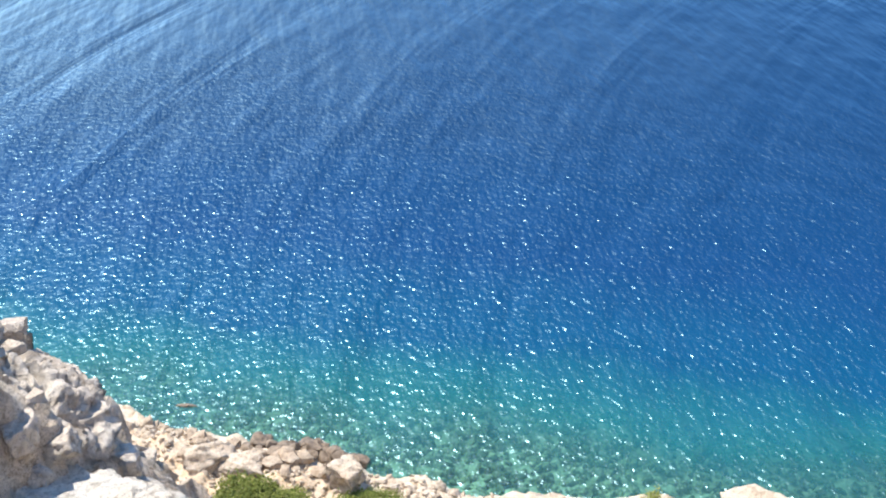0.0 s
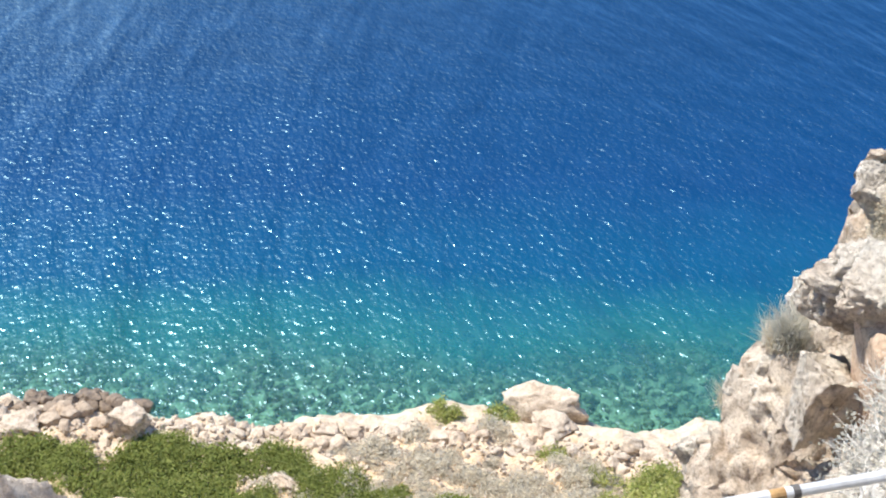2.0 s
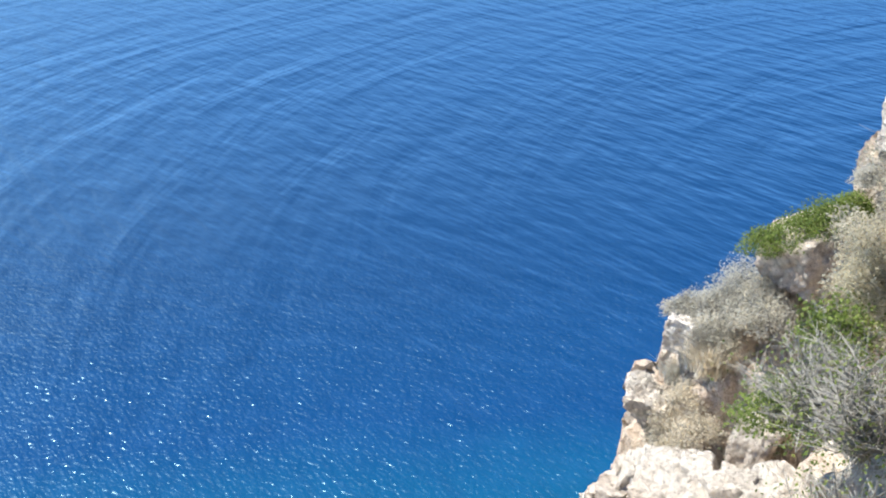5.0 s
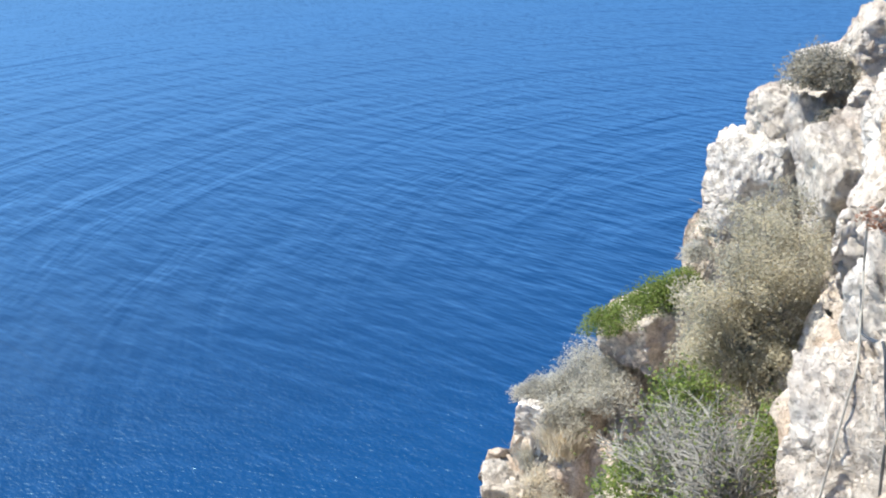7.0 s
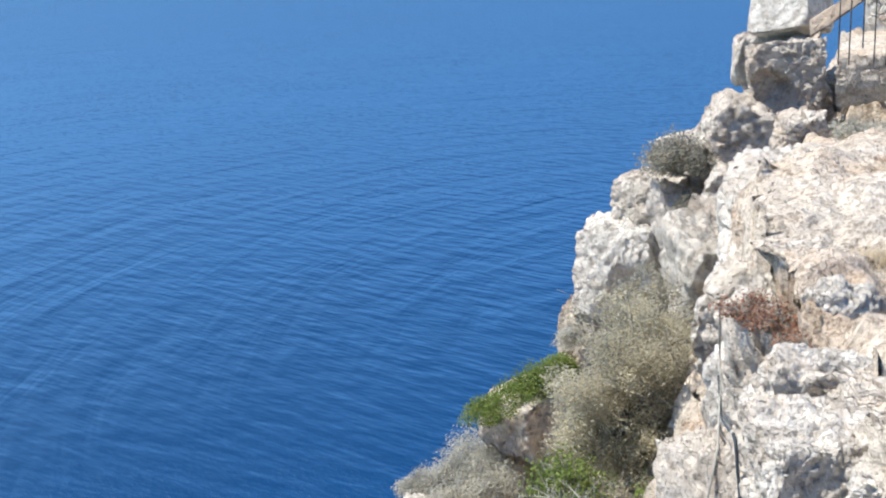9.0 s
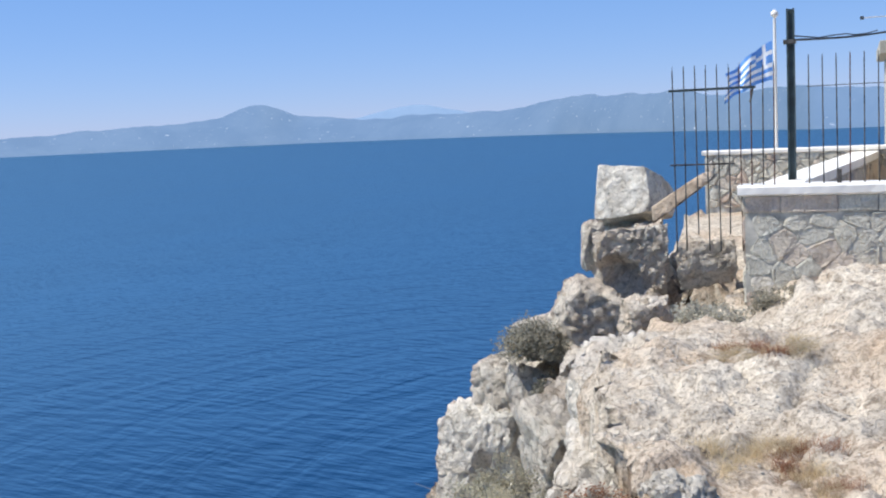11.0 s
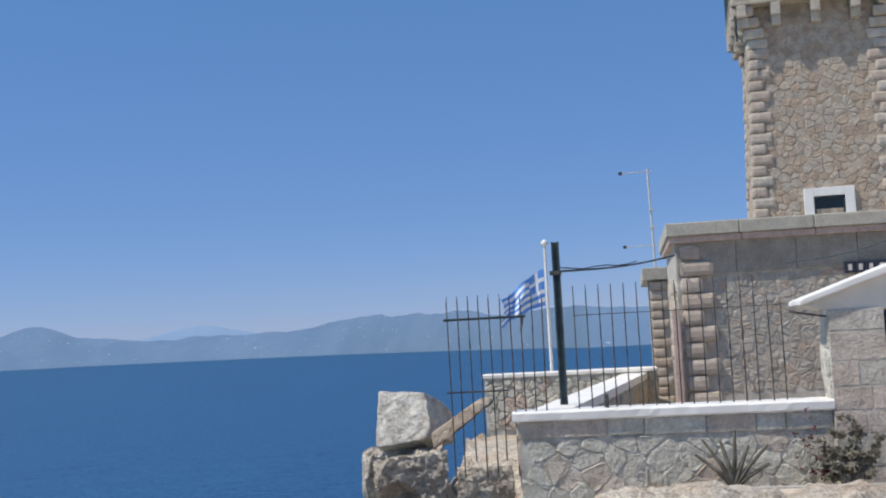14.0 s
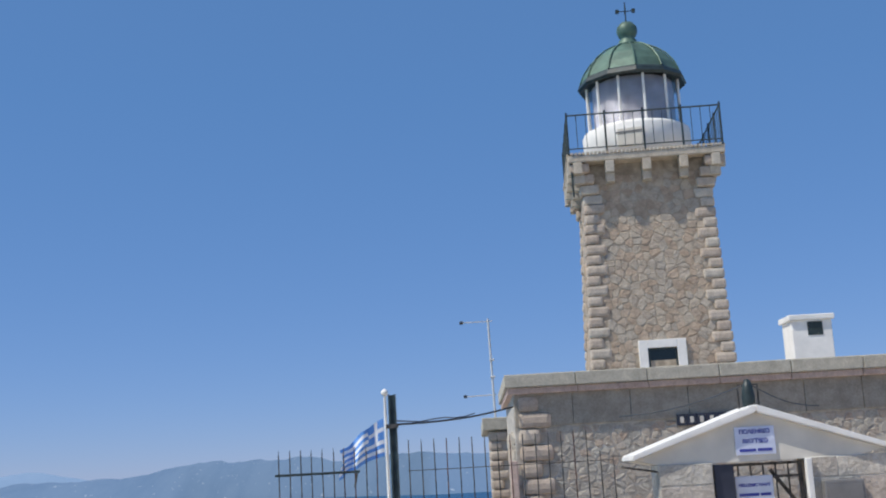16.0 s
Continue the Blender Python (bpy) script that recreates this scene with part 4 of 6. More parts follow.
# ---- yard walls, fence and gate ----
def build_yard():
    rng = random.Random(21)
    wall = tagged(part("wall_south", boxed(-1.10, 2.25, 13.0, 13.36, 35.3, 37.10), DARK_MORTAR), "low rubble wall of grey limestone under a white coping", "wall", kind="structure")
    bpy.context.view_layer.update()
    x0 = -1.10
    while x0 < 2.2:
        x1 = min(2.24, x0 + rng.uniform(0.3, 0.75))
        ob = part("stone", boxed(x0 + 0.006, x1 - 0.006, 12.975, 13.05, 36.915 + rng.uniform(-0.01, 0.015), 37.095, 0.012), WALL_STONE, wall)
        x0 = x1
    rubble(wall, (-1.10, 12.998, 35.6), (1, 0, 0), (0, 0, 1), 3.34, 1.305, 0.20, WALL_STONE, rng, 0.010, 0.002, 1.6, rough=0.008, edge=0.014)
    rubble(wall, (-1.102, 13.36, 35.6), (0, -1, 0), (0, 0, 1), 0.36, 1.49, 0.24, WALL_STONE, rng, 0.03, 0.013, 1.0)
    ob = part("coping", bar((-1.17, 13.18, 37.157), (2.26, 13.18, 37.157), 0.495, 0.115, 46, 0.003, 3), WHITE, wall, "thick white painted coping")
    side = tagged(part("wall_west", bmesh.new(), MORTAR), "low yard wall with a broad white coping running back to the house", "wall", kind="structure")
    bm = bmesh.new()
    d = Vector((1.25, 12.2, 0)).normalized()
    r = Vector((d.y, -d.x, 0))
    a = Vector((-1.0, 13.45, 0))
    for w0, w1, z0, z1 in ((0.03, 0.43, 35.2, 37.08),):
        vs = [bm.verts.new(a + r * w + d * l + Vector((0, 0, z))) for z in (z0, z1) for w, l in ((w0, 0), (w1, 0), (w1, 12.3), (w0, 12.3))]
        for f in ((3, 2, 1, 0), (4, 5, 6, 7), (0, 1, 5, 4), (1, 2, 6, 5), (2, 3, 7, 6), (3, 0, 4, 7)):
            bm.faces.new([vs[k] for k in f])
    bm.to_mesh(side.data), bm.free()
    bpy.context.view_layer.update()
    rubble(side, a + r * 0.432 + Vector((0, 0, 36.2)), d, (0, 0, 1), 12.2, 0.86, 0.27, HOUSE_STONE, rng, 0.03, 0.013, 1.3)
    bm = bmesh.new()
    vs = [bm.verts.new(a + r * w + d * l + Vector((0, 0, z))) for z in (37.08, 37.20) for w, l in ((0.0, 0.0), (0.46, 0.0), (0.46, 12.4), (0.0, 12.4))]
    for f in ((3, 2, 1, 0), (4, 5, 6, 7), (0, 1, 5, 4), (1, 2, 6, 5), (2, 3, 7, 6), (3, 0, 4, 7)):
        bm.faces.new([vs[k] for k in f])
    part("coping", bm, WHITE, side, "broad white painted coping")
    back = tagged(part("wall_north", boxed(-2.72, 0.62, 23.0, 23.4, 35.0, 37.22), DARK_MORTAR), "low dry grey stone wall with a thin white coping", "wall", kind="structure")
    bpy.context.view_layer.update()
    rubble(back, (-2.72, 22.998, 36.2), (1, 0, 0), (0, 0, 1), 3.3, 1.02, 0.12, WALL_STONE, rng, 0.030, 0.006, 2.1, rough=0.01)
    part("coping", bar((-2.77, 23.2, 37.26), (0.62, 23.2, 37.26), 0.5, 0.08, 30, 0.003, 4, 0.015), WHITE, back, "thin white coping")

    # spiked iron fence along the wall
    fence = empty("iron_fence", (-0.5, 13.15, 37.2), "rusting black iron picket fence set along the wall", "fence")
    for i in range(17):
        x = -0.43 + i * 0.1395
        low = 37.2
        top = 38.53 if i < 15 else 38.30 - 0.06 * (i - 15)
        mat = (IRON, RUST_IRON)[i % 5 == 3]
        p = part("picket", tube([(x + 0.5 + rng.uniform(-0.008, 0.008), 0, low - 37.2), (x + 0.5, 0, top - 37.2), (x + 0.5, 0, top - 37.2 + 0.05)], 0.0085, 6, 0.6), mat, fence)
    part("rail", boxed(0.05, 2.3, 0.010, 0.018, 1.043, 1.051, 0.002), IRON, fence)
    part("hinge_block", boxed(-0.155 + 0.5, -0.105 + 0.5, -0.03, 0.03, 0.0, 0.16, 0.006), IRON, fence)
    end = empty("iron_fence", (-1.3, 13.08, 37.0), "rusting iron fence end that overhangs the cliff edge", "fence")
    for i in range(10):
        x = -1.852 + i * 0.119
        low = 36.50 + (0.18 if i in (2, 5) else 0.0) + (0.7 if i > 6 else 0)
        p = part("picket", tube([(x + 1.3 + rng.uniform(-0.012, 0.012), 0, low - 37.0), (x + 1.3 + rng.uniform(-0.006, 0.006), 0, 1.48), (x + 1.3, 0, 1.53)], 0.0085, 6, 0.6), (IRON, RUST_IRON)[i in (6, 7, 9)], end)
    part("rail", boxed(-0.60, 0.33, -0.012, 0.012, 1.255, 1.282, 0.004), DARK_GREEN, end)
    part("rail", boxed(-0.60, 0.10, -0.010, 0.010, 0.445, 0.463, 0.004), IRON, end)
    part("brace", tube([(0.30, 0, 1.26), (0.27, 0, 1.10)], 0.012, 5), IRON, end)

    post = empty("steel_post", (-0.66, 14.2, 37.18), "dark green steel post that carries a cable", "post")
    bm = boxed(-0.045, -0.025, -0.05, 0.05, 0, 1.98)
    box(bm, 0.025, 0.045, -0.05, 0.05, 0, 1.98)
    box(bm, -0.025, 0.025, -0.008, 0.008, 0, 1.975)
    ob = part("beam", bm, plain("green_grey_paint", (0.055, 0.085, 0.09), 0.5, 0, 0.3, 6, 0.1), post)
    part("bracket", boxed(-0.08, 0.06, -0.06, 0.06, 1.58, 1.63), IRON, post)
    pts = []
    for k in range(13):
        t = k / 12
        pts.append(Vector((-0.62, 14.15, 38.80)).lerp(Vector((0.98, 19.9, 39.24)), t) + Vector((0, 0, -0.05 * math.sin(math.pi * t))))
    c = tagged(part("cable", tube(pts, 0.015, 6), CABLE), "slack black cable between the post and the house", "cable")
    tube_pts = [p + Vector((0.02 * math.sin(i * 2.1), 0.0, 0.03 + 0.015 * math.cos(i * 1.7))) for i, p in enumerate(pts[:8])]
    part("strand", tube(tube_pts, 0.008, 5), CABLE, c)


def build_flag():
    pole = empty("flagpole", (-1.42, 23.55, 36.2), "slim white flagpole behind the yard wall", "flagpole")
    part("pole", tube([(0, 0, 0), (0, 0, 3.6)], 0.035, 8, 0.8), WHITE, pole)
    smooth(part("knob", turned([(0.02, 0), (0.07, 0.05), (0.07, 0.1), (0.02, 0.15)], 12, (0, 0, 3.58)), WHITE, pole))
    flag = empty("flag", (-1.47, 23.55, 39.35), "blue and white striped flag blowing from its pole", "flag")
    bm = bmesh.new()
    nu, nv = 54, 36
    grid = []
    for j in range(nv + 1):
        row = []
        for i in range(nu + 1):
            u, v = i / nu, j / nv
            wave = 0.13 * u * math.sin(u * 11 - v * 2.0) + 0.05 * u * math.sin(u * 23 + v * 5)
            row.append(bm.verts.new((-0.86 * u + 0.05 * u * math.sin(v * 5), wave - 0.1 * u, -0.74 * v * (1 - 0.12 * u) - 0.62 * u ** 1.25 + 0.13 * u * v + 0.03 * math.sin(u * 14 + v * 3) * u)))
        grid.append(row)
    for j in range(nv):
        for i in range(nu):
            f = bm.faces.new((grid[j][i], grid[j][i + 1], grid[j + 1][i + 1], grid[j + 1][i]))
            f.smooth = True
            u, v = (i + 0.5) / nu * 13.5, (j + 0.5) / nv * 9
            if u < 5 and v < 5:
                blue = not (2 <= u < 3 or 2 <= v < 3)
            else:
                blue = int(v) % 2 == 0
            f.material_index = 0 if blue else 1
    me = bpy.data.meshes.new("cloth")
    bm.to_mesh(me), bm.free()
    me.materials.append(FLAG_BLUE), me.materials.append(FLAG_WHITE)
    part("cloth", me, None, flag)


def words(text, size, mat, parent, at, name="lettering"):
    cu = bpy.data.curves.new("lettering", "FONT")
    cu.body, cu.size, cu.align_x, cu.align_y, cu.extrude, cu.offset = text, size, "CENTER", "CENTER", 0.002, 0.002
    tmp = new("lettering_source", cu)
    bpy.context.view_layer.update()
    me = bpy.data.meshes.new_from_object(tmp.evaluated_get(bpy.context.evaluated_depsgraph_get()))
    bpy.data.objects.remove(tmp)
    me.materials.clear()
    ob = part(name, me, mat, parent)
    ob.matrix_local = pose(*at, 90, 0, 0)
    return ob


def build_gate():
    rng = random.Random(31)
    # stone piers
    for x0, x1, top, label in ((2.25, 2.83, 38.16, "stone gate pier of large pale blocks"), (3.88, 4.75, 38.16, "stone gate pier beside the meter box")):
        pier = tagged(part("gate_pier", boxed(x0, x1, 12.95, 13.5, 35.3, top, 0.01), PIER_MORTAR), label, "pier", "gate piers")
        bpy.context.view_layer.update()
        courses(pier, x0, x1, 12.948, 35.72, top, 0.28, PIER_STONE, rng, 0.010)
        rubble(pier, (x0 - 0.002, 13.5, 35.7), (0, -1, 0), (0, 0, 1), 0.55, top - 35.72, 0.34, WALL_STONE, rng, 0.02, 0.010, 1.2)
    lamp_arm = tagged(part("wall_bracket", tube([(1.86, 12.95, 38.16), (2.24, 12.97, 38.09)], 0.013, 6), IRON), "short iron bracket at the gate pier", "bracket")
    # white gabled canopy
    can = empty("gate_canopy", (3.34, 13.2, 38.15), "white rendered gable canopy over the gate", "canopy")
    bm = bmesh.new()
    prof = [(-1.33, 0.07), (-1.05, 0.0), (1.05, 0.0), (1.33, 0.07), (0.0, 0.515)]
    f = [bm.verts.new((x, -0.24, z)) for x, z in prof]
    b = [bm.verts.new((x, 0.62, z)) for x, z in prof]
    bm.faces.new(f), bm.faces.new(b[::-1])
    for i in range(5):
        bm.faces.new((f[i], b[i], b[(i + 1) % 5], f[(i + 1) % 5]))
    bmesh.ops.recalc_face_normals(bm, faces=bm.faces)
    part("pediment", bm, OFF_WHITE, can)
    for s in (-1, 1):
        bm = bmesh.new()
        pr = [(s * 1.36, 0.065), (0.0, 0.515), (0.0, 0.60), (s * 1.36, 0.125)]
        f = [bm.verts.new((x, -0.32, z)) for x, z in pr]
        b = [bm.verts.new((x, 0.66, z)) for x, z in pr]
        bm.faces.new(f), bm.faces.new(b[::-1])
        for i in range(4):
            bm.faces.new((f[i], b[i], b[(i + 1) % 4], f[(i + 1) % 4]))
        bmesh.ops.recalc_face_normals(bm, faces=bm.faces)
        bmesh.ops.bevel(bm, geom=bm.edges[:], offset=0.012, segments=2, affect="EDGES")
        part("roof_slope", bm, WHITE, can)
    notice = empty("gate_notice", (3.31, 12.955, 38.365), "pale notice board with dark blue Greek capitals", "sign")
    part("board", boxed(-0.215, 0.215, -0.012, 0.004, -0.15, 0.15, 0.004), SIGN_PALE, notice)
    words("\u03a0\u039f\u039b\u0395\u039c\u0399\u039a\u039f", 0.062, SIGN_BLUE, notice, (0, -0.014, 0.095))
    words("\u039d\u0391\u03a5\u03a4\u0399\u039a\u039f", 0.062, SIGN_BLUE, notice, (0, -0.014, -0.005))
    bm = bmesh.new()
    for x0, x1 in ((-0.175, 0.0), (0.02, 0.175)):
        box(bm, x0, x1, -0.016, -0.012, -0.115, -0.085)
    part("small_print", bm, SIGN_BLUE, notice)
    # finial lamp behind the apex
    fin = empty("canopy_lamp", (3.38, 13.35, 38.72), "small dark green lantern on the canopy ridge", "lamp")
    smooth(part("body", turned([(0.05, -0.06), (0.05, 0.0), (0.07, 0.03), (0.075, 0.14), (0.06, 0.24), (0.03, 0.33)], 12), DARK_GREEN, fin))
    part("cage", tube([(-0.11, 0, 0.0), (-0.11, 0, 0.27), (0.11, 0, 0.27), (0.11, 0, 0.0)], 0.012, 5), IRON, fin)
    for x in (-1, 1):
        pts = [Vector((3.38, 13.3, 39.0)).lerp(Vector((3.38 + x * 1.25, 15.0, 38.78)), k / 8) - Vector((0, 0, 0.07 * math.sin(math.pi * k / 8))) for k in range(9)]
        tagged(part("lamp_wire", tube(pts, 0.007, 5), CABLE), "thin sagging wire from the canopy lamp", "wire")
    # iron gate standing ajar
    gate = empty("iron_gate", (2.86, 13.1, 36.2), "black iron bar gate under the canopy", "gate")
    for x in (0.0, 0.94):
        part("stile", boxed(x - 0.02, x + 0.02, -0.02, 0.02, 0.0, 1.93, 0.004), IRON, gate)
    for z in (0.95, 1.10, 1.76, 1.90):
        part("crossbar", boxed(0.02, 0.92, -0.012, 0.012, z, z + 0.03, 0.003), IRON, gate)
    for i in range(6):
        x = 0.135 + i * 0.135
        part("bar", tube([(x, 0, 0.05), (x, 0, 1.9)], 0.010, 6), IRON, gate)
    part("kick_plate", boxed(0.02, 0.92, -0.006, 0.006, 0.02, 0.55), IRON, gate)
    part("brace", tube([(0.62, 0.03, 1.85), (0.93, 0.03, 1.42)], 0.022, 6), IRON, gate)
    panel = tagged(part("shutter_panel", boxed(2.85, 3.06, 12.98, 13.02, 37.33, 38.13, 0.006), DARK_PANEL), "dark blue board hanging in the gateway", "board")
    jamb = tagged(part("gate_jamb", boxed(3.82, 3.88, 12.9, 13.0, 35.9, 38.15, 0.008), WHITE), "white painted gate jamb", "jamb")
    s2 = empty("gate_notice", (3.28, 13.06, 37.85), "white notice with dark blue English capitals on the gate", "sign")
    part("board", boxed(-0.20, 0.20, -0.010, 0.004, -0.145, 0.145, 0.02), plain("sign_white", (0.66, 0.68, 0.76), 0.5, 0, 0.05, 3, 0.02), s2)
    words("HELLENIC NAVY", 0.046, SIGN_BLUE, s2, (0, -0.012, 0.045))
    bm = bmesh.new()
    for x0, x1 in ((-0.17, 0.04), (0.06, 0.17)):
        box(bm, x0, x1, -0.014, -0.010, -0.07, -0.04)
    part("small_print", bm, SIGN_BLUE, s2)
    ne = empty("no_entry_sign", (3.33, 12.98, 37.06), "round red no entry sign fixed to the gate", "road sign")
    bm = turned([(0.02, -0.012), (0.225, -0.012), (0.235, 0.0), (0.225, 0.012), (0.02, 0.012)], 40)
    bmesh.ops.rotate(bm, cent=(0, 0, 0), matrix=Matrix.Rotation(radians(90), 3, "X"), verts=bm.verts)
    part("disc", bm, SIGN_RED, ne)
    part("bracket", boxed(-0.03, 0.03, 0.012, 0.125, -0.10, 0.10), IRON, ne)
    part("bar", boxed(-0.15, 0.15, -0.018, -0.012, -0.032, 0.032), plain("sign_bar_white", (0.72, 0.6, 0.6), 0.5, 0, 0.05, 3, 0.02), ne)
    meter = empty("meter_box", (4.17, 12.90, 37.55), "grey metal meter box on the gate pier", "meter box")
    part("case", boxed(-0.21, 0.21, -0.10, 0.03, -0.30, 0.36, 0.02), GREY_METAL, meter)
    part("door", boxed(-0.18, 0.18, -0.112, -0.101, -0.26, 0.31, 0.004), GREY_METAL, meter)
    kerb = tagged(part("kerb", boxed(0.55, 6.0, 12.3, 12.42, 36.1, 36.40, 0.015), CONCRETE), "pale concrete kerb before the yard wall", "kerb", kind="structure")
    path = tagged(part("pavement", boxed(0.95, 7.0, 5.5, 12.298, 36.0, 36.385, 0.01), SAND), "dusty sand-coloured path that leads to the gate", "path", kind="structure")


build_tower()
build_house()
build_antenna()
build_yard()
build_flag()
build_gate()


# ---- rocks and plants ----
from mathutils.bvhtree import BVHTree

ground_me = bpy.data.objects["ground"].data
ground_tree = BVHTree.FromPolygons([v.co for v in ground_me.vertices], [tuple(p.vertices) for p in ground_me.polygons])


def footing(x, y):
    """Height of the ground at a place."""
    hit = ground_tree.ray_cast(Vector((x, y, 80.0)), Vector((0, 0, -1)))
    return hit[0].z if hit[0] else 0.0


def rock_mesh(name, seed, mat, subdivisions=4, cuts=7, rough=1.0, bites=(), block=0.0, faces=()):
    """A craggy rock that fills a box of 1 m; bites: hollows (centre, radius)."""
    rng = random.Random(seed)
    bm = bmesh.new()
    bmesh.ops.create_icosphere(bm, subdivisions=subdivisions, radius=0.5)
    planes = []
    for _ in range(cuts):
        d = Vector((rng.gauss(0, 1), rng.gauss(0, 1), rng.gauss(0, 0.8))).normalized()
        planes.append((d, rng.uniform(0.24, 0.42)))
    if block:
        for side in ((1, 0, 0), (-1, 0, 0), (0, 1, 0), (0, -1, 0), (0, 0, 1), (0, 0, -1)):
            d = Vector([c + rng.uniform(-block, block) for c in side]).normalized()
            planes.append((d, rng.uniform(0.27, 0.33)))
    planes += [(Vector(d).normalized(), k) for d, k in faces]
    off = Vector((seed * 3.7, seed * 1.9, seed * 5.3))
    for v in bm.verts:
        p = v.co.copy()
        q = p * 2.0 + off
        p *= 1 + rough * (0.22 * noise.noise(q) + 0.12 * noise.noise(q * 2.3))
        for d, k in planes:
            over = p.dot(d) - k
            if over > 0:
                p -= d * over * 0.95
        v.co = p
    low = Vector([min(v.co[i] for v in bm.verts) for i in range(3)])
    high = Vector([max(v.co[i] for v in bm.verts) for i in range(3)])
    for v in bm.verts:
        p = Vector([(v.co[i] - (low[i] + high[i]) / 2) / (high[i] - low[i]) for i in range(3)])
        for c, r in bites:
            away = p - Vector(c)
            if away.length < r:
                p -= Vector(c).normalized() * (r - away.length) * 1.15
        q = p * 4.5 + off
        out = p.normalized()
        lumps = noise.voronoi(q * 0.9)[0]
        p += out * rough * (0.045 * (0.45 - lumps[0]) - 0.10 * max(0.0, 0.16 - (lumps[1] - lumps[0])))
        lumps = noise.voronoi(q * 2.3 + noise.noise_vector(q) * 0.4)[0]
        p += out * rough * (0.016 * (0.4 - lumps[0]) - 0.05 * max(0.0, 0.13 - (lumps[1] - lumps[0])))
        p += noise.noise_vector(q) * 0.030 * rough + noise.noise_vector(q * 2.6) * 0.020 * rough + noise.noise_vector(q * 5.5) * 0.014 * rough
        p -= out * rough * (0.32 * max(0.0, 0.10 - abs(noise.noise(q * 1.1))) + 0.20 * max(0.0, 0.10 - abs(noise.noise(q * 2.7))) + 0.12 * max(0.0, 0.12 - abs(noise.noise(q * 5.9))))
        v.co = p
    me = bpy.data.meshes.new(name)
    bm.to_mesh(me), bm.free()
    for poly in me.polygons:
        poly.use_smooth = True
    me.materials.append(mat)
    return me


CRAGS = [rock_mesh("crag", 3 + i, ROCK, 6, 5 + i % 3, 1.2, (), 0.3) for i in range(6)]
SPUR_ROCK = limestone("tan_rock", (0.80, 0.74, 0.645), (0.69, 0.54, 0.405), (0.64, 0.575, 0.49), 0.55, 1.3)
WARM_CRAGS = [rock_mesh("crag", 3 + i, SPUR_ROCK, 5, 5 + i % 3, 1.2, (), 0.3) for i in range(6)]
SMALL_CRAGS = [rock_mesh("crag", 3 + i, SPUR_ROCK, 4, 5 + i % 3, 1.2, (), 0.3) for i in range(6)]
BLOCKS = [rock_mesh("block", 23 + i, ROCK, 5, 6, 1.05, (), 0.28) for i in range(2)]
SPLIT = (((0.22, 0.1, 1), 0.26), ((0, 0, -1), 0.24), ((-0.1, -1, 0.12), 0.28), ((-1, -0.1, 0.15), 0.34), ((1, -0.2, 0.1), 0.36), ((0.6, 0.2, 0.8), 0.36), ((0, 1, 0), 0.3))
GREYS = [rock_mesh("boulder", 30 + i, GREY_ROCK, 5, 0, 0.32, (), 0.0, SPLIT) for i in range(2)]
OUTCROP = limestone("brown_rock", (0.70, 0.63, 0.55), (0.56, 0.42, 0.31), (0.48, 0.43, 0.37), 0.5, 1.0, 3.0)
BROWNS = [rock_mesh("crag", 90 + i, OUTCROP, 4, 6, 1.2, (), 0.3) for i in range(3)]
PITTED = [rock_mesh("pitted_rock", 97, OUTCROP, 6, 4, 1.35), rock_mesh("pitted_slab", 98, ROCK, 5, 3, 0.9, (), 0.0, (((-0.12, 0.1, 1), 0.22),))]
SHORES = [rock_mesh("shore_rock", 50 + i, SHORE_ROCK, 4, 6, 1.6, (), 0.45) for i in range(5)]
SMALL_SHORES = [rock_mesh("shore_rock", 50 + i, SHORE_ROCK, 3, 6, 1.6, (), 0.45) for i in range(5)]
HOLLOWED = rock_mesh("hollowed_block", 81, SPUR_ROCK, 6, 2, 0.9, (((-0.12, -0.52, -0.16), 0.33), ((0.1, -0.5, -0.3), 0.24)), 0.15)
KNOB = rock_mesh("knob", 112, ROCK, 5, 2, 1.5)
PITTED_BLOCK = rock_mesh("cliff_block", 23, GREY_ROCK, 6, 5, 1.0, (((0.12, -0.5, -0.08), 0.27), ((-0.2, -0.5, 0.2), 0.14)), 0.2)
TAN_FACE = limestone("tan_face", (0.56, 0.42, 0.31), (0.46, 0.31, 0.21), (0.44, 0.34, 0.26), 0.6, 0.7, 2.0)
HOLLOW_FACE = rock_mesh("hollow_face", 84, TAN_FACE, 5, 2, 0.6, (((0.1, -0.5, -0.1), 0.22),), 0.2)


def rock(name, me, at, size, turn=0.0, tilt=0.0, label="", group=""):
    ob = new(name, me)
    ob.matrix_basis = Matrix.LocRotScale(at, Euler((radians(tilt), radians(tilt * 0.6), radians(turn))), size)
    return tagged(ob, label, "rock", group)


def scatter(meshes, spots, rng, label, group, sink=0.25, flat=(0.6, 0.95), name="rock"):
    for x, y, s in spots:
        if math.hypot(x + 40.0, y - 11.3) < 1.5:
            continue
        z = footing(x, y)
        h = s * rng.uniform(*flat)
        rock(name, rng.choice(meshes), (x, y, z + h * (0.5 - sink)), (s * rng.uniform(0.85, 1.25), s * rng.uniform(0.8, 1.1), h), rng.uniform(0, 360), rng.uniform(-18, 18), label, group)


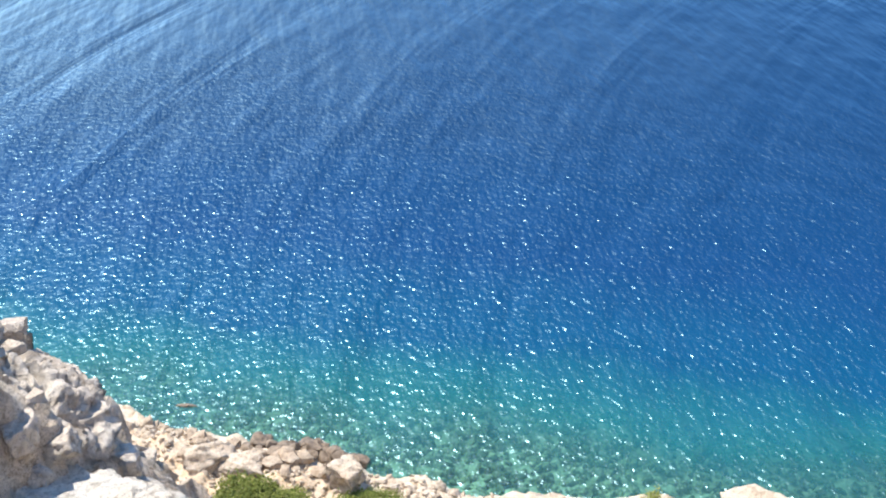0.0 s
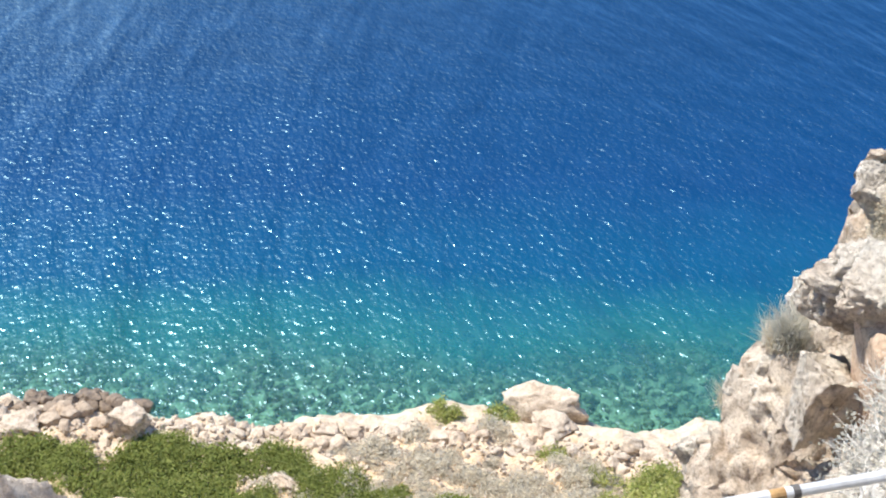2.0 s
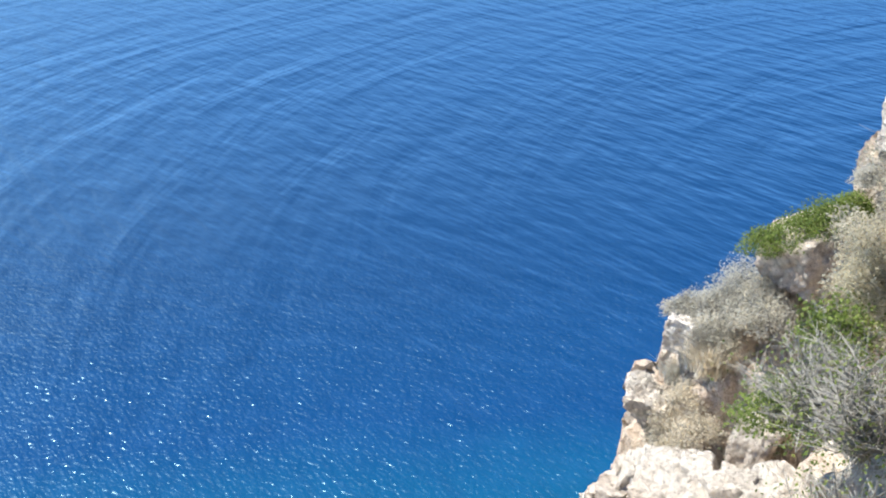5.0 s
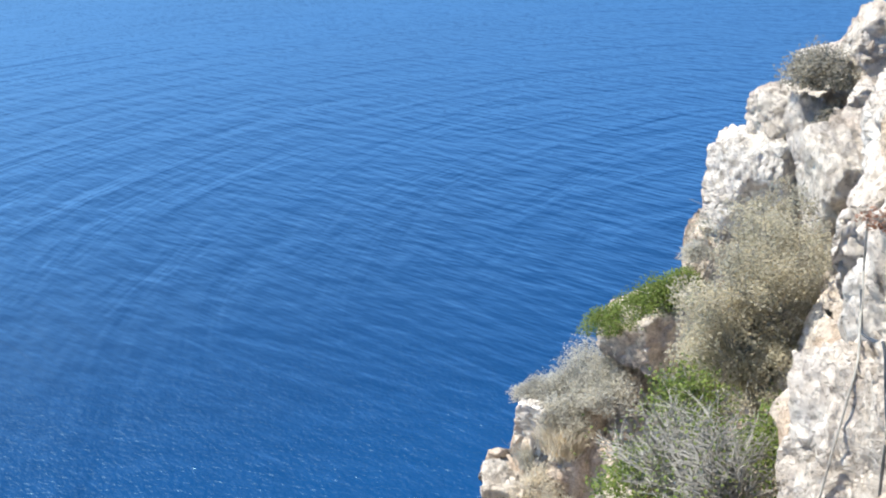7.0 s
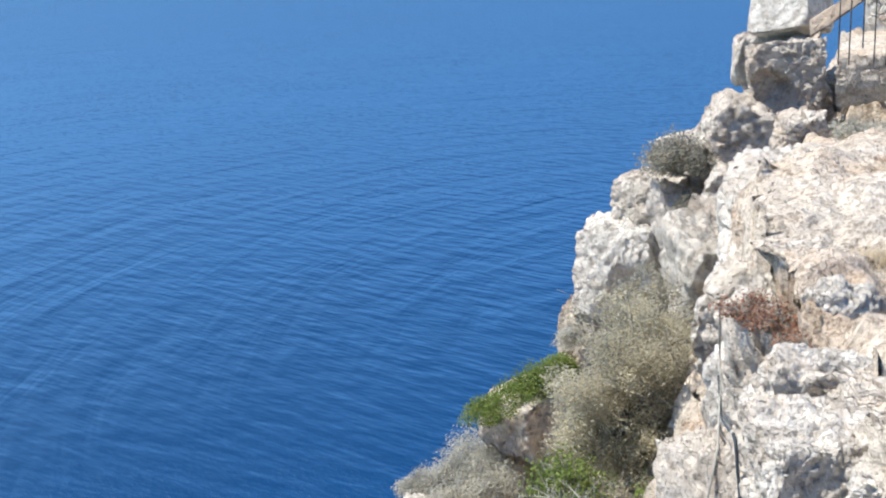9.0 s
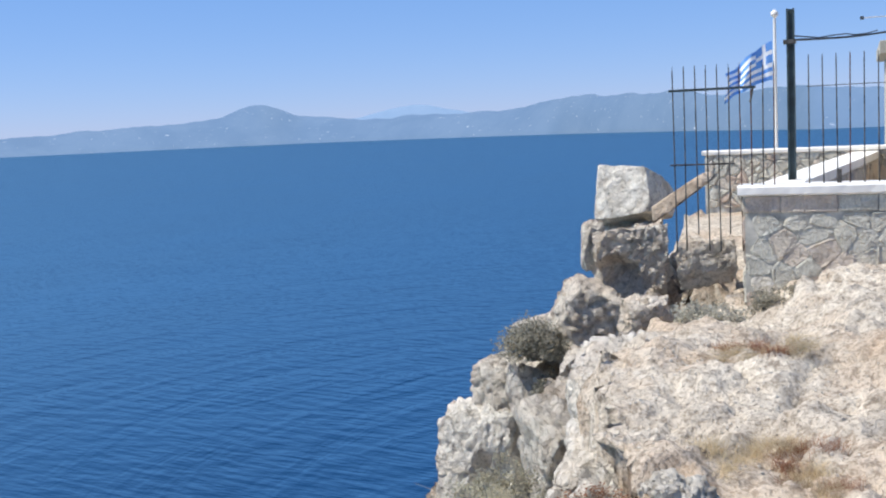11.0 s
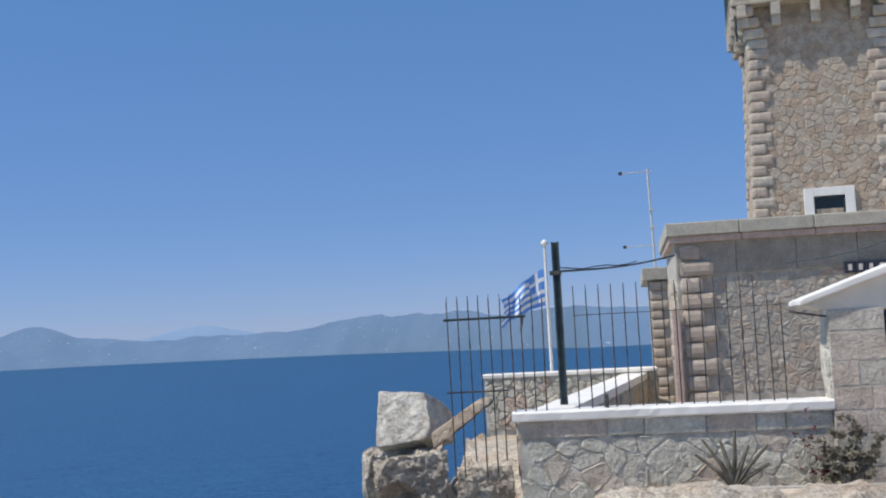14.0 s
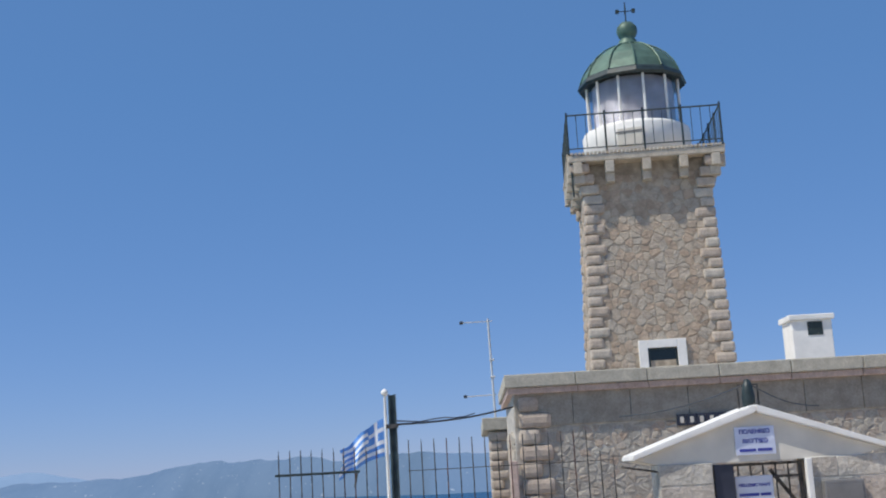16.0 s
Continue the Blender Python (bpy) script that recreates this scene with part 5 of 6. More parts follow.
def build_rocks():
    rng = random.Random(8)
    # crags of the cliff spur
    spots = []
    for i in range(40):
        x = rng.uniform(-11.0, -4.6)
        ry = float(np.interp(x, RIDGE_X, RIDGE_Y))
        y = ry - 1.1 - abs(rng.gauss(0, 1.5))
        spots.append((x, y, rng.uniform(0.3, 0.7)))
    scatter(SMALL_CRAGS, spots, rng, "pale craggy limestone rock jutting from the cliff", "cliff crags", 0.5, (0.7, 1.3))
    spots = [(rng.uniform(-18.5, -13.5), rng.uniform(-3.8, 1.2), rng.uniform(0.3, 0.75)) for _ in range(56)]
    scatter(BROWNS, spots, rng, "weathered limestone crag on the southern outcrop", "outcrop crags", 0.75, (0.6, 0.9))
    rock("rock", PITTED[0], (-15.9, -0.80, 26.35), (3.6, 3.4, 3.4), 20, 0, "big pitted limestone hump on the southern outcrop", "outcrop crags")
    rock("rock", PITTED[1], (-13.3, -0.35, 26.25), (2.9, 3.5, 2.2), 0, 0, "white knobbly limestone slab below the pitted hump", "outcrop crags")
    # large blocks of the cliff edge
    for me, at, size, turn, tilt, label in (
        (1, (-4.62, 13.85, 33.1), (0.85, 0.9, 1.5), 110, 0, "pitted limestone block low on the cliff edge"),
        (1, (-3.72, 13.65, 34.5), (0.55, 0.55, 1.25), 70, -6, "narrow leaning limestone block beside a bush"),
        (2, (-3.3, 14.4, 35.4), (1.1, 1.0, 0.9), 130, 4, "tan limestone block on the cliff slope"),
        (4, (-4.22, 14.25, 34.62), (0.95, 0.8, 0.8), 60, 0, "pale crumbling rock on the sloping cliff edge"),
        (5, (-3.78, 14.75, 35.18), (1.0, 0.9, 0.8), 200, 0, "pale crumbling rock on the sloping cliff edge"),
        (2, (-2.72, 12.4, 34.45), (1.2, 1.4, 1.5), 95, 0, "pale rock under the rim of the path"),
        (5, (-2.55, 10.9, 34.6), (1.1, 1.4, 1.5), 20, 0, "pale rock under the rim of the path"),
        (4, (-3.3, 13.6, 34.0), (0.9, 0.9, 1.5), 300, 0, "pale rock wedged below the rim of the path"),
        (3, (-2.9, 13.2, 35.0), (0.8, 0.9, 0.8), 15, 10, "rough pale rock under the cliff-top path"),
        (2, (-4.8, 13.6, 32.8), (0.7, 0.7, 1.4), 75, 0, "grey limestone beside the green cushion shrub"),
        (3, (-5.45, 13.0, 31.95), (1.3, 0.9, 1.1), 160, 0, "tan limestone under the green cushion shrub"),
        (5, (-7.0, 12.1, 29.7), (0.7, 0.7, 0.8), 10, 12, "tan limestone knob on the spur"),
        (0, (-6.6, 12.3, 30.75), (0.6, 0.6, 0.6), 100, 5, "tan limestone knob on the spur"),
        (3, (-8.0, 11.9, 25.6), (1.2, 1.0, 1.4), 40, 12, "large tan limestone block low on the spur"),
        (4, (-9.5, 12.9, 21.8), (1.3, 1.1, 1.6), 140, -10, "large tan limestone block low on the spur"),
    ):
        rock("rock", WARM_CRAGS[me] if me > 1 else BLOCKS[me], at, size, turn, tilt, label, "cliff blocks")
    # rocks of the cliff-top rim by the path
    for me, at, size, turn, tilt in (
        (5, (-0.98, 6.2, 35.2), (1.05, 1.3, 1.8), 30, 4), (2, (-0.30, 5.55, 35.45), (1.0, 0.9, 1.15), 80, -5),
        (0, (-1.42, 7.6, 35.45), (1.0, 1.7, 1.3), 10, 4), (1, (-0.98, 5.3, 34.55), (1.15, 1.0, 1.9), 160, 4),
        (3, (-1.75, 9.3, 35.65), (0.9, 1.5, 1.0), 200, -4), (4, (-0.1, 5.15, 35.1), (1.1, 0.9, 1.3), 310, 0),
        (2, (-1.12, 4.9, 33.6), (1.1, 0.9, 1.6), 40, 0), (5, (-0.72, 4.75, 35.95), (0.75, 0.65, 0.62), 70, 0), (4, (-0.35, 4.25, 36.02), (0.8, 0.6, 0.55), 140, 5), (0, (-0.15, 4.75, 36.1), (0.7, 0.6, 0.5), 250, 0), (1, (-0.62, 3.9, 35.95), (0.6, 0.55, 0.6), 20, 0), (2, (-0.15, 3.6, 36.1), (0.7, 0.6, 0.5), 330, 4), (3, (-0.35, 4.9, 34.2), (1.2, 0.9, 1.7), 210, 0),
    ):
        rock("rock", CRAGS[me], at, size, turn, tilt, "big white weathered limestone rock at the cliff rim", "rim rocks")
    rock("rock", PITTED_BLOCK, (-4.42, 13.80, 33.80), (1.15, 0.95, 1.45), 8, 2, "grey pitted limestone block with a dark hollow at the cliff edge", "cliff blocks")
    # tan hollow under a white overhanging ledge
    rock("rock", HOLLOW_FACE, (-4.75, 10.25, 28.9), (2.3, 1.7, 2.0), -28, 0, "smooth tan rock face in a hollow under the ledge", "cliff blocks")
    for me, at, size, turn in ((2, (-5.45, 10.4, 29.85), (1.4, 1.2, 0.75), 30), (4, (-4.35, 10.15, 30.25), (1.4, 1.1, 0.7), 140), (5, (-6.2, 10.75, 29.2), (1.3, 1.1, 1.1), 250), (3, (-5.9, 10.0, 28.2), (0.9, 0.9, 1.3), 60)):
        rock("rock", WARM_CRAGS[me], at, size, turn, 5, "pale crumbling limestone ledge over a tan hollow", "cliff blocks")
    for _ in range(26):
        k = rng.random()
        at = Vector((-6.5, 10.6, 29.45)).lerp(Vector((-3.9, 9.75, 30.75)), k) + Vector((0, rng.uniform(-0.35, 0.35), rng.uniform(-0.12, 0.10)))
        size = rng.uniform(0.28, 0.55)
        rock("rock", rng.choice(SMALL_CRAGS), at, (size * 1.2, size, size * rng.uniform(0.7, 1.1)), rng.uniform(0, 360), rng.uniform(-15, 15), "crumbling knob of pale limestone on the ledge", "ledge rocks")
    rock("rock", CRAGS[4], (-2.3, 5.55, 32.1), (1.25, 1.1, 1.3), 110, 0, "white limestone in the gully below the handrail", "cliff blocks")
    rock("rock", CRAGS[2], (-1.95, 11.6, 35.95), (0.55, 0.5, 0.55), 30, 0, "pale weathered rock at the edge of the path", "rim rocks")
    rock("rock", KNOB, (-0.75, 5.47, 36.12), (0.38, 0.36, 0.40), 40, 0, "knobbly white rock beside the withered plant", "rim rocks")
    rock("rock", KNOB, (-0.55, 5.22, 36.06), (0.36, 0.32, 0.28), 160, 0, "knobbly white rock beside the withered plant", "rim rocks")
    # boulders before the yard wall
    rock("boulder", GREYS[0], (-3.06, 17.0, 36.93), (1.08, 0.9, 0.84), -6, -12, "pale grey split boulder perched on the cliff edge", "edge boulders")
    rock("boulder", HOLLOWED, (-2.72, 15.0, 36.14), (1.02, 1.05, 1.0), 4, 0, "brown pitted block with a dark hollow under the boulder", "edge boulders")
    rock("boulder", WARM_CRAGS[4], (-3.30, 15.4, 36.3), (0.34, 0.5, 0.72), 15, 0, "narrow grey rock beside the pitted block", "edge boulders")
    rock("boulder", WARM_CRAGS[2], (-3.0, 16.75, 35.5), (1.3, 1.4, 2.15), 10, 0, "pale bedrock that carries the perched boulder", "edge boulders")
    rock("boulder", WARM_CRAGS[1], (-1.62, 13.8, 36.25), (0.7, 0.5, 0.6), 190, 0, "tan rounded rock below the fence end", "edge boulders")
    rock("boulder", WARM_CRAGS[0], (-3.1, 14.1, 35.55), (1.3, 1.0, 1.1), 120, 6, "tan limestone below the pitted block", "edge boulders")
    slab = rock("stone_slab", rock_mesh("slab", 44, SHORE_ROCK, 3, 0, 0.25, (), 0.0, SPLIT), (-2.22, 16.0, 36.93), (1.05, 0.42, 0.2), 8, 0, "pale yellow stone slab leaning on the rocks", "")
    slab.rotation_euler = (0, radians(-36), radians(4))
    # shore
    rock("boulder", SHORES[0], (-40.0, 11.3, footing(-40.0, 11.3) + 0.62), (1.75, 1.7, 1.6), 30, 5, "rounded pale boulder at the water's edge", "shore boulders")
    rock("boulder", SHORES[1], (-44.6, 6.0, footing(-44.6, 6.0) + 0.5), (2.6, 2.2, 1.5), 80, 5, "rounded pale boulder at the water's edge", "shore boulders")
    rock("boulder", SHORES[2], (-29.9, 27.2, footing(-29.9, 27.2) + 0.55), (4.3, 2.3, 2.5), 45, 4, "large pale rock at the edge of the terrace", "shore boulders")
    rock("boulder", SHORES[3], (-28.3, 26.2, footing(-28.3, 26.2) + 0.3), (2.2, 1.3, 0.9), 30, 4, "flat white rock among dry shrubs", "shore boulders")
    rock("boulder", SHORES[4], (-43.6, 7.2, footing(-43.6, 7.2) + 0.25), (3.0, 1.7, 1.0), 45, 4, "flat tan rock slab near the water", "shore boulders")
    rock("boulder", SHORES[1], (-32.4, 14.9, footing(-32.4, 14.9) + 0.3), (1.6, 0.9, 0.7), 20, 4, "white rock between green shrubs", "shore boulders")
    rock("boulder", SHORES[2], (-35.0, 8.9, footing(-35.0, 8.9) + 0.25), (2.6, 1.0, 0.6), 60, 4, "white rock between green shrubs", "shore boulders")
    wet = limestone("wet_rock", (0.30, 0.23, 0.165), (0.20, 0.14, 0.09), (0.12, 0.095, 0.075), 0.6, 1.0, 2.0, 0.45)
    darks = [rock_mesh("wet_rock", 60 + i, wet, 3, 8, 0.9) for i in range(2)]
    spots = []
    for _ in range(52):
        s, w = rng.uniform(-11.0, -5.0), rng.uniform(-0.1, 1.1)
        spots.append((-38 + s * 0.698 - w * 0.716, 15.5 + s * 0.716 + w * 0.698, rng.uniform(0.4, 1.0)))
    scatter(darks, spots, rng, "dark brown wet rock at the water's edge", "wet rocks", 0.35, (0.5, 0.8), "wet_rock")
    spots = []
    for i in range(170):
        s = rng.uniform(-3.2, 20)
        w = rng.gauss(-0.7, 0.5)
        x, y = -38 + s * 0.698 - w * 0.716, 15.5 + s * 0.716 + w * 0.698
        spots.append((x, y, (0.24 + 0.62 * rng.random() ** 2) * (1.25 if s > 2 else 0.9)))
    scatter(SMALL_SHORES, spots, rng, "jagged pale rock along the rim of the terrace", "shore rim rocks", 0.42, (0.45, 0.8), "shore_rock")
    spots = []
    for i in range(90):
        s, w = rng.uniform(-22, -5.2), rng.uniform(-2.2, 0.3)
        spots.append((-38 + s * 0.698 - w * 0.716, 15.5 + s * 0.716 + w * 0.698, 0.25 + 0.8 * rng.random() ** 2))
    shelf = limestone("brown_shelf", (0.52, 0.42, 0.315), (0.40, 0.285, 0.195), (0.34, 0.27, 0.205), 0.5, 1.0, 2.0)
    shelves = [rock_mesh("shelf_rock", 130 + i, shelf, 3, 5, 1.2, (), 0.3) for i in range(3)]
    scatter(shelves, spots, rng, "tan and brown rock on the low shore", "shore rocks", 0.4, (0.45, 0.8), "shore_rock")
    rock("rock", darks[0], (-50.9, 6.2, -0.06), (1.4, 0.35, 0.35), 58, 0, "thin dark rock that just breaks the water", "wet rocks")
    # loose stones, too many to count
    small = rock_mesh("pebble", 70, SHORE_ROCK, 1, 3, 0.8)
    pv = [v.co.copy() for v in small.vertices]
    pf = [tuple(p.vertices) for p in small.polygons]

    def stones(name, mat, label, places):
        verts, faces = [], []
        for x, y, s in places:
            m = Matrix.LocRotScale((x, y, footing(x, y) + s * 0.12), Euler((rng.uniform(0, 6), rng.uniform(0, 6), rng.uniform(0, 6))), (s, s * rng.uniform(0.6, 1), s * rng.uniform(0.5, 0.9)))
            base = len(verts)
            verts += [m @ v for v in pv]
            faces += [tuple(base + k for k in f) for f in pf]
        me = bpy.data.meshes.new(name)
        me.from_pydata(verts, [], faces)
        tagged(part(name, me, mat), label, "stones", kind="stuff")
    spots = []
    for i in range(5200):
        s, w = rng.uniform(-22, 22), -abs(rng.gauss(0, 6.0))
        spots.append((-38 + s * 0.698 - w * 0.716, 15.5 + s * 0.716 + w * 0.698, rng.uniform(0.06, 0.40) ** 1.3 * 1.3))
    stones("loose_stones", SHORE_ROCK, "loose tan and white stones strewn over the terrace", spots)
    spots = [(rng.uniform(-1.6, 0.8), rng.uniform(5.8, 12.6), rng.uniform(0.010, 0.028)) for _ in range(1800)]
    stones("gravel", ROCK, "loose pale chips of rock on the cliff top", spots)
    # sunken rocks
    spots = []
    for i in range(2600):
        s, w = rng.uniform(-26, 26), rng.uniform(0.8, 11.0)
        x, y = -38 + s * 0.698 - w * 0.716, 15.5 + s * 0.716 + w * 0.698
        if seaward(x, y) > 1.3:
            spots.append((x, y, rng.uniform(0.2, 0.75)))
    sunk = limestone("sunken_rock", (0.42, 0.42, 0.30), (0.07, 0.08, 0.05), (0.16, 0.17, 0.12), 0.9, 0.6, 1.0)
    stones("sunken_stones", sunk, "dark and pale stones under the clear shallow water", spots)


LEAF_PALE = leafy("pale_dry_leaves", (0.62, 0.56, 0.44), (0.72, 0.66, 0.54), (0.80, 0.74, 0.62), 0.6)
LEAF_OLIVE = leafy("olive_leaves", (0.50, 0.465, 0.34), (0.58, 0.535, 0.405), (0.66, 0.605, 0.475), 0.65)
LEAF_GREEN = leafy("green_leaves", (0.26, 0.30, 0.075), (0.37, 0.40, 0.13), (0.49, 0.48, 0.21))
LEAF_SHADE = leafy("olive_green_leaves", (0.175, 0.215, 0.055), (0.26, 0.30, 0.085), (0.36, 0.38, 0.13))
LEAF_DEEP = leafy("deep_green_leaves", (0.13, 0.19, 0.05), (0.20, 0.26, 0.07), (0.28, 0.33, 0.11))
LEAF_DARK = leafy("dark_leaves", (0.29, 0.275, 0.225), (0.37, 0.35, 0.29), (0.45, 0.42, 0.345), 0.65)
LEAF_GREY = leafy("grey_dry_leaves", (0.50, 0.485, 0.42), (0.58, 0.56, 0.485), (0.66, 0.63, 0.55), 0.65)
LEAF_STRAW = leafy("straw", (0.56, 0.46, 0.30), (0.67, 0.57, 0.40), (0.76, 0.67, 0.50), 0.75)
LEAF_RED = leafy("red_brown_leaves", (0.29, 0.14, 0.085), (0.38, 0.21, 0.14), (0.48, 0.34, 0.25))
TWIG_PALE = plain("bleached_twig", (0.72, 0.68, 0.61), 0.9, 0, 0.2, 10, 0.3)
TWIG = plain("dry_twig", (0.37, 0.355, 0.31), 0.9, 0, 0.25, 10, 0.3)


def sprays(rng, count, spread, leaf, clumps, top=1.0, hollow=0.55, tight=0.17, lump=0.3):
    """Leaves gathered in clumps over an uneven dome of size (rx, ry, h)."""
    rx, ry, h = spread
    seeds = []
    for _ in range(clumps):
        a = rng.uniform(0, 2 * math.pi)
        e = math.asin(rng.uniform(0.0, 1.0))
        r = rng.uniform(hollow, 1.0) * (0.82 + lump * noise.noise(Vector((math.cos(a) * 1.7, math.sin(a) * 1.7, e * 1.6 + rx * 7)) * (1.0 if lump < 0.4 else 1.9)))
        seeds.append((rx * r * math.cos(e) * math.cos(a), ry * r * math.cos(e) * math.sin(a), h * (0.06 + 0.9 * r * math.sin(e) * top)))
    c = np.array(seeds)
    rs = np.random.RandomState(rng.randrange(1 << 30))
    pick = rs.randint(0, clumps, count)
    size = min(rx, ry) * tight
    p = c[pick] + np.clip(rs.normal(0, 1, (count, 3)), -1.5, 1.5) * (size, size, size * 0.8)
    p[:, 2] = np.maximum(p[:, 2], 0.01)
    face = rs.normal(0, 1, (count, 3)) + np.array((0, 0, 1.3))
    d = np.cross(face, rs.normal(0, 1, (count, 3)))
    d /= np.linalg.norm(d, axis=1)[:, None]
    e = np.cross(d, face)
    e /= np.linalg.norm(e, axis=1)[:, None]
    ln = leaf * rs.uniform(0.6, 1.4, (count, 1))
    w = ln * rs.uniform(0.22, 0.42, (count, 1))
    verts = np.stack([p - d * ln * 0.5, p + e * w, p + d * ln * 0.5, p - e * w], 1).reshape(-1, 3)
    faces = np.arange(count * 4).reshape(-1, 4)
    me = bpy.data.meshes.new("foliage")
    me.from_pydata(verts.tolist(), [], faces.tolist())
    return me, seeds


def twigs(rng, seeds, count, radius, length=1.0, forks=2):
    bm = bmesh.new()
    for i in range(count):
        tip = Vector(rng.choice(seeds)) * length
        mid = tip * 0.5 + Vector((rng.gauss(0, 0.06), rng.gauss(0, 0.06), abs(rng.gauss(0, 0.05)))) * tip.length
        root = Vector((rng.gauss(0, 0.05), rng.gauss(0, 0.05), -0.12)) * max(0.3, tip.length)
        tube([root, mid, tip], radius, 4, 0.35, bm)
        for _ in range(forks):
            t = rng.uniform(0.35, 0.9)
            start = root.lerp(mid, t * 2) if t < 0.5 else mid.lerp(tip, t * 2 - 1)
            end = start + Vector((rng.gauss(0, 1), rng.gauss(0, 1), abs(rng.gauss(0.4, 0.6)))).normalized() * tip.length * rng.uniform(0.15, 0.4)
            tube([start, start.lerp(end, 0.5) + Vector((rng.gauss(0, 0.02), rng.gauss(0, 0.02), 0.01)), end], radius * 0.5, 3, 0.4, bm)
    return bm


def shrub(name, at, spread, leaf_mat, count, leaf, seed, label, group="", clumps=70, twig_count=24, twig_r=0.012, hollow=0.5, forks=3, twig_len=1.0, sink=0.05, wood=None, tight=0.17, lump=0.3):
    rng = random.Random(seed)
    x, y = at[:2]
    z = at[2] if len(at) > 2 else footing(x, y) - sink
    thing = empty(name, (x, y, z), label, "shrub", group)
    me, seeds = sprays(rng, count, spread, leaf, clumps, hollow=hollow, tight=tight, lump=lump)
    part("foliage", me, leaf_mat, thing)
    if twig_count:
        part("branch_work", twigs(rng, seeds, twig_count, twig_r, twig_len, forks), wood or TWIG, thing)
    return thing


def tuft(at, height, spread, count, mat, seed, label, group="", name="grass_tuft"):
    """A tuft of dry blades that arch outwards."""
    rng = random.Random(seed)
    x, y = at[:2]
    z = (at[2] if len(at) > 2 else footing(x, y)) - 0.04
    verts, faces = [], []
    for _ in range(count):
        a, out = rng.uniform(0, 2 * math.pi), rng.uniform(0.15, 1.0) * spread
        h = height * rng.uniform(0.55, 1.0)
        d, n = Vector((math.cos(a), math.sin(a), 0)), Vector((-math.sin(a), math.cos(a), 0))
        root = Vector((rng.gauss(0, 0.25), rng.gauss(0, 0.25), 0)) * spread
        w = height * 0.016
        base = len(verts)
        for t in (0.0, 0.5, 1.0):
            p = root + d * out * t ** 1.6 + Vector((0, 0, h * (t - 0.25 * t * t)))
            ww = w * (1 - 0.9 * t)
            verts += [p - n * ww, p + n * ww]
        faces += [(base, base + 1, base + 3, base + 2), (base + 2, base + 3, base + 5, base + 4)]
    me = bpy.data.meshes.new("blades")
    me.from_pydata([tuple(v) for v in verts], [], faces)
    thing = empty(name, (x, y, z), label, "grass", group)
    part("blade_spray", me, mat, thing)
    return thing


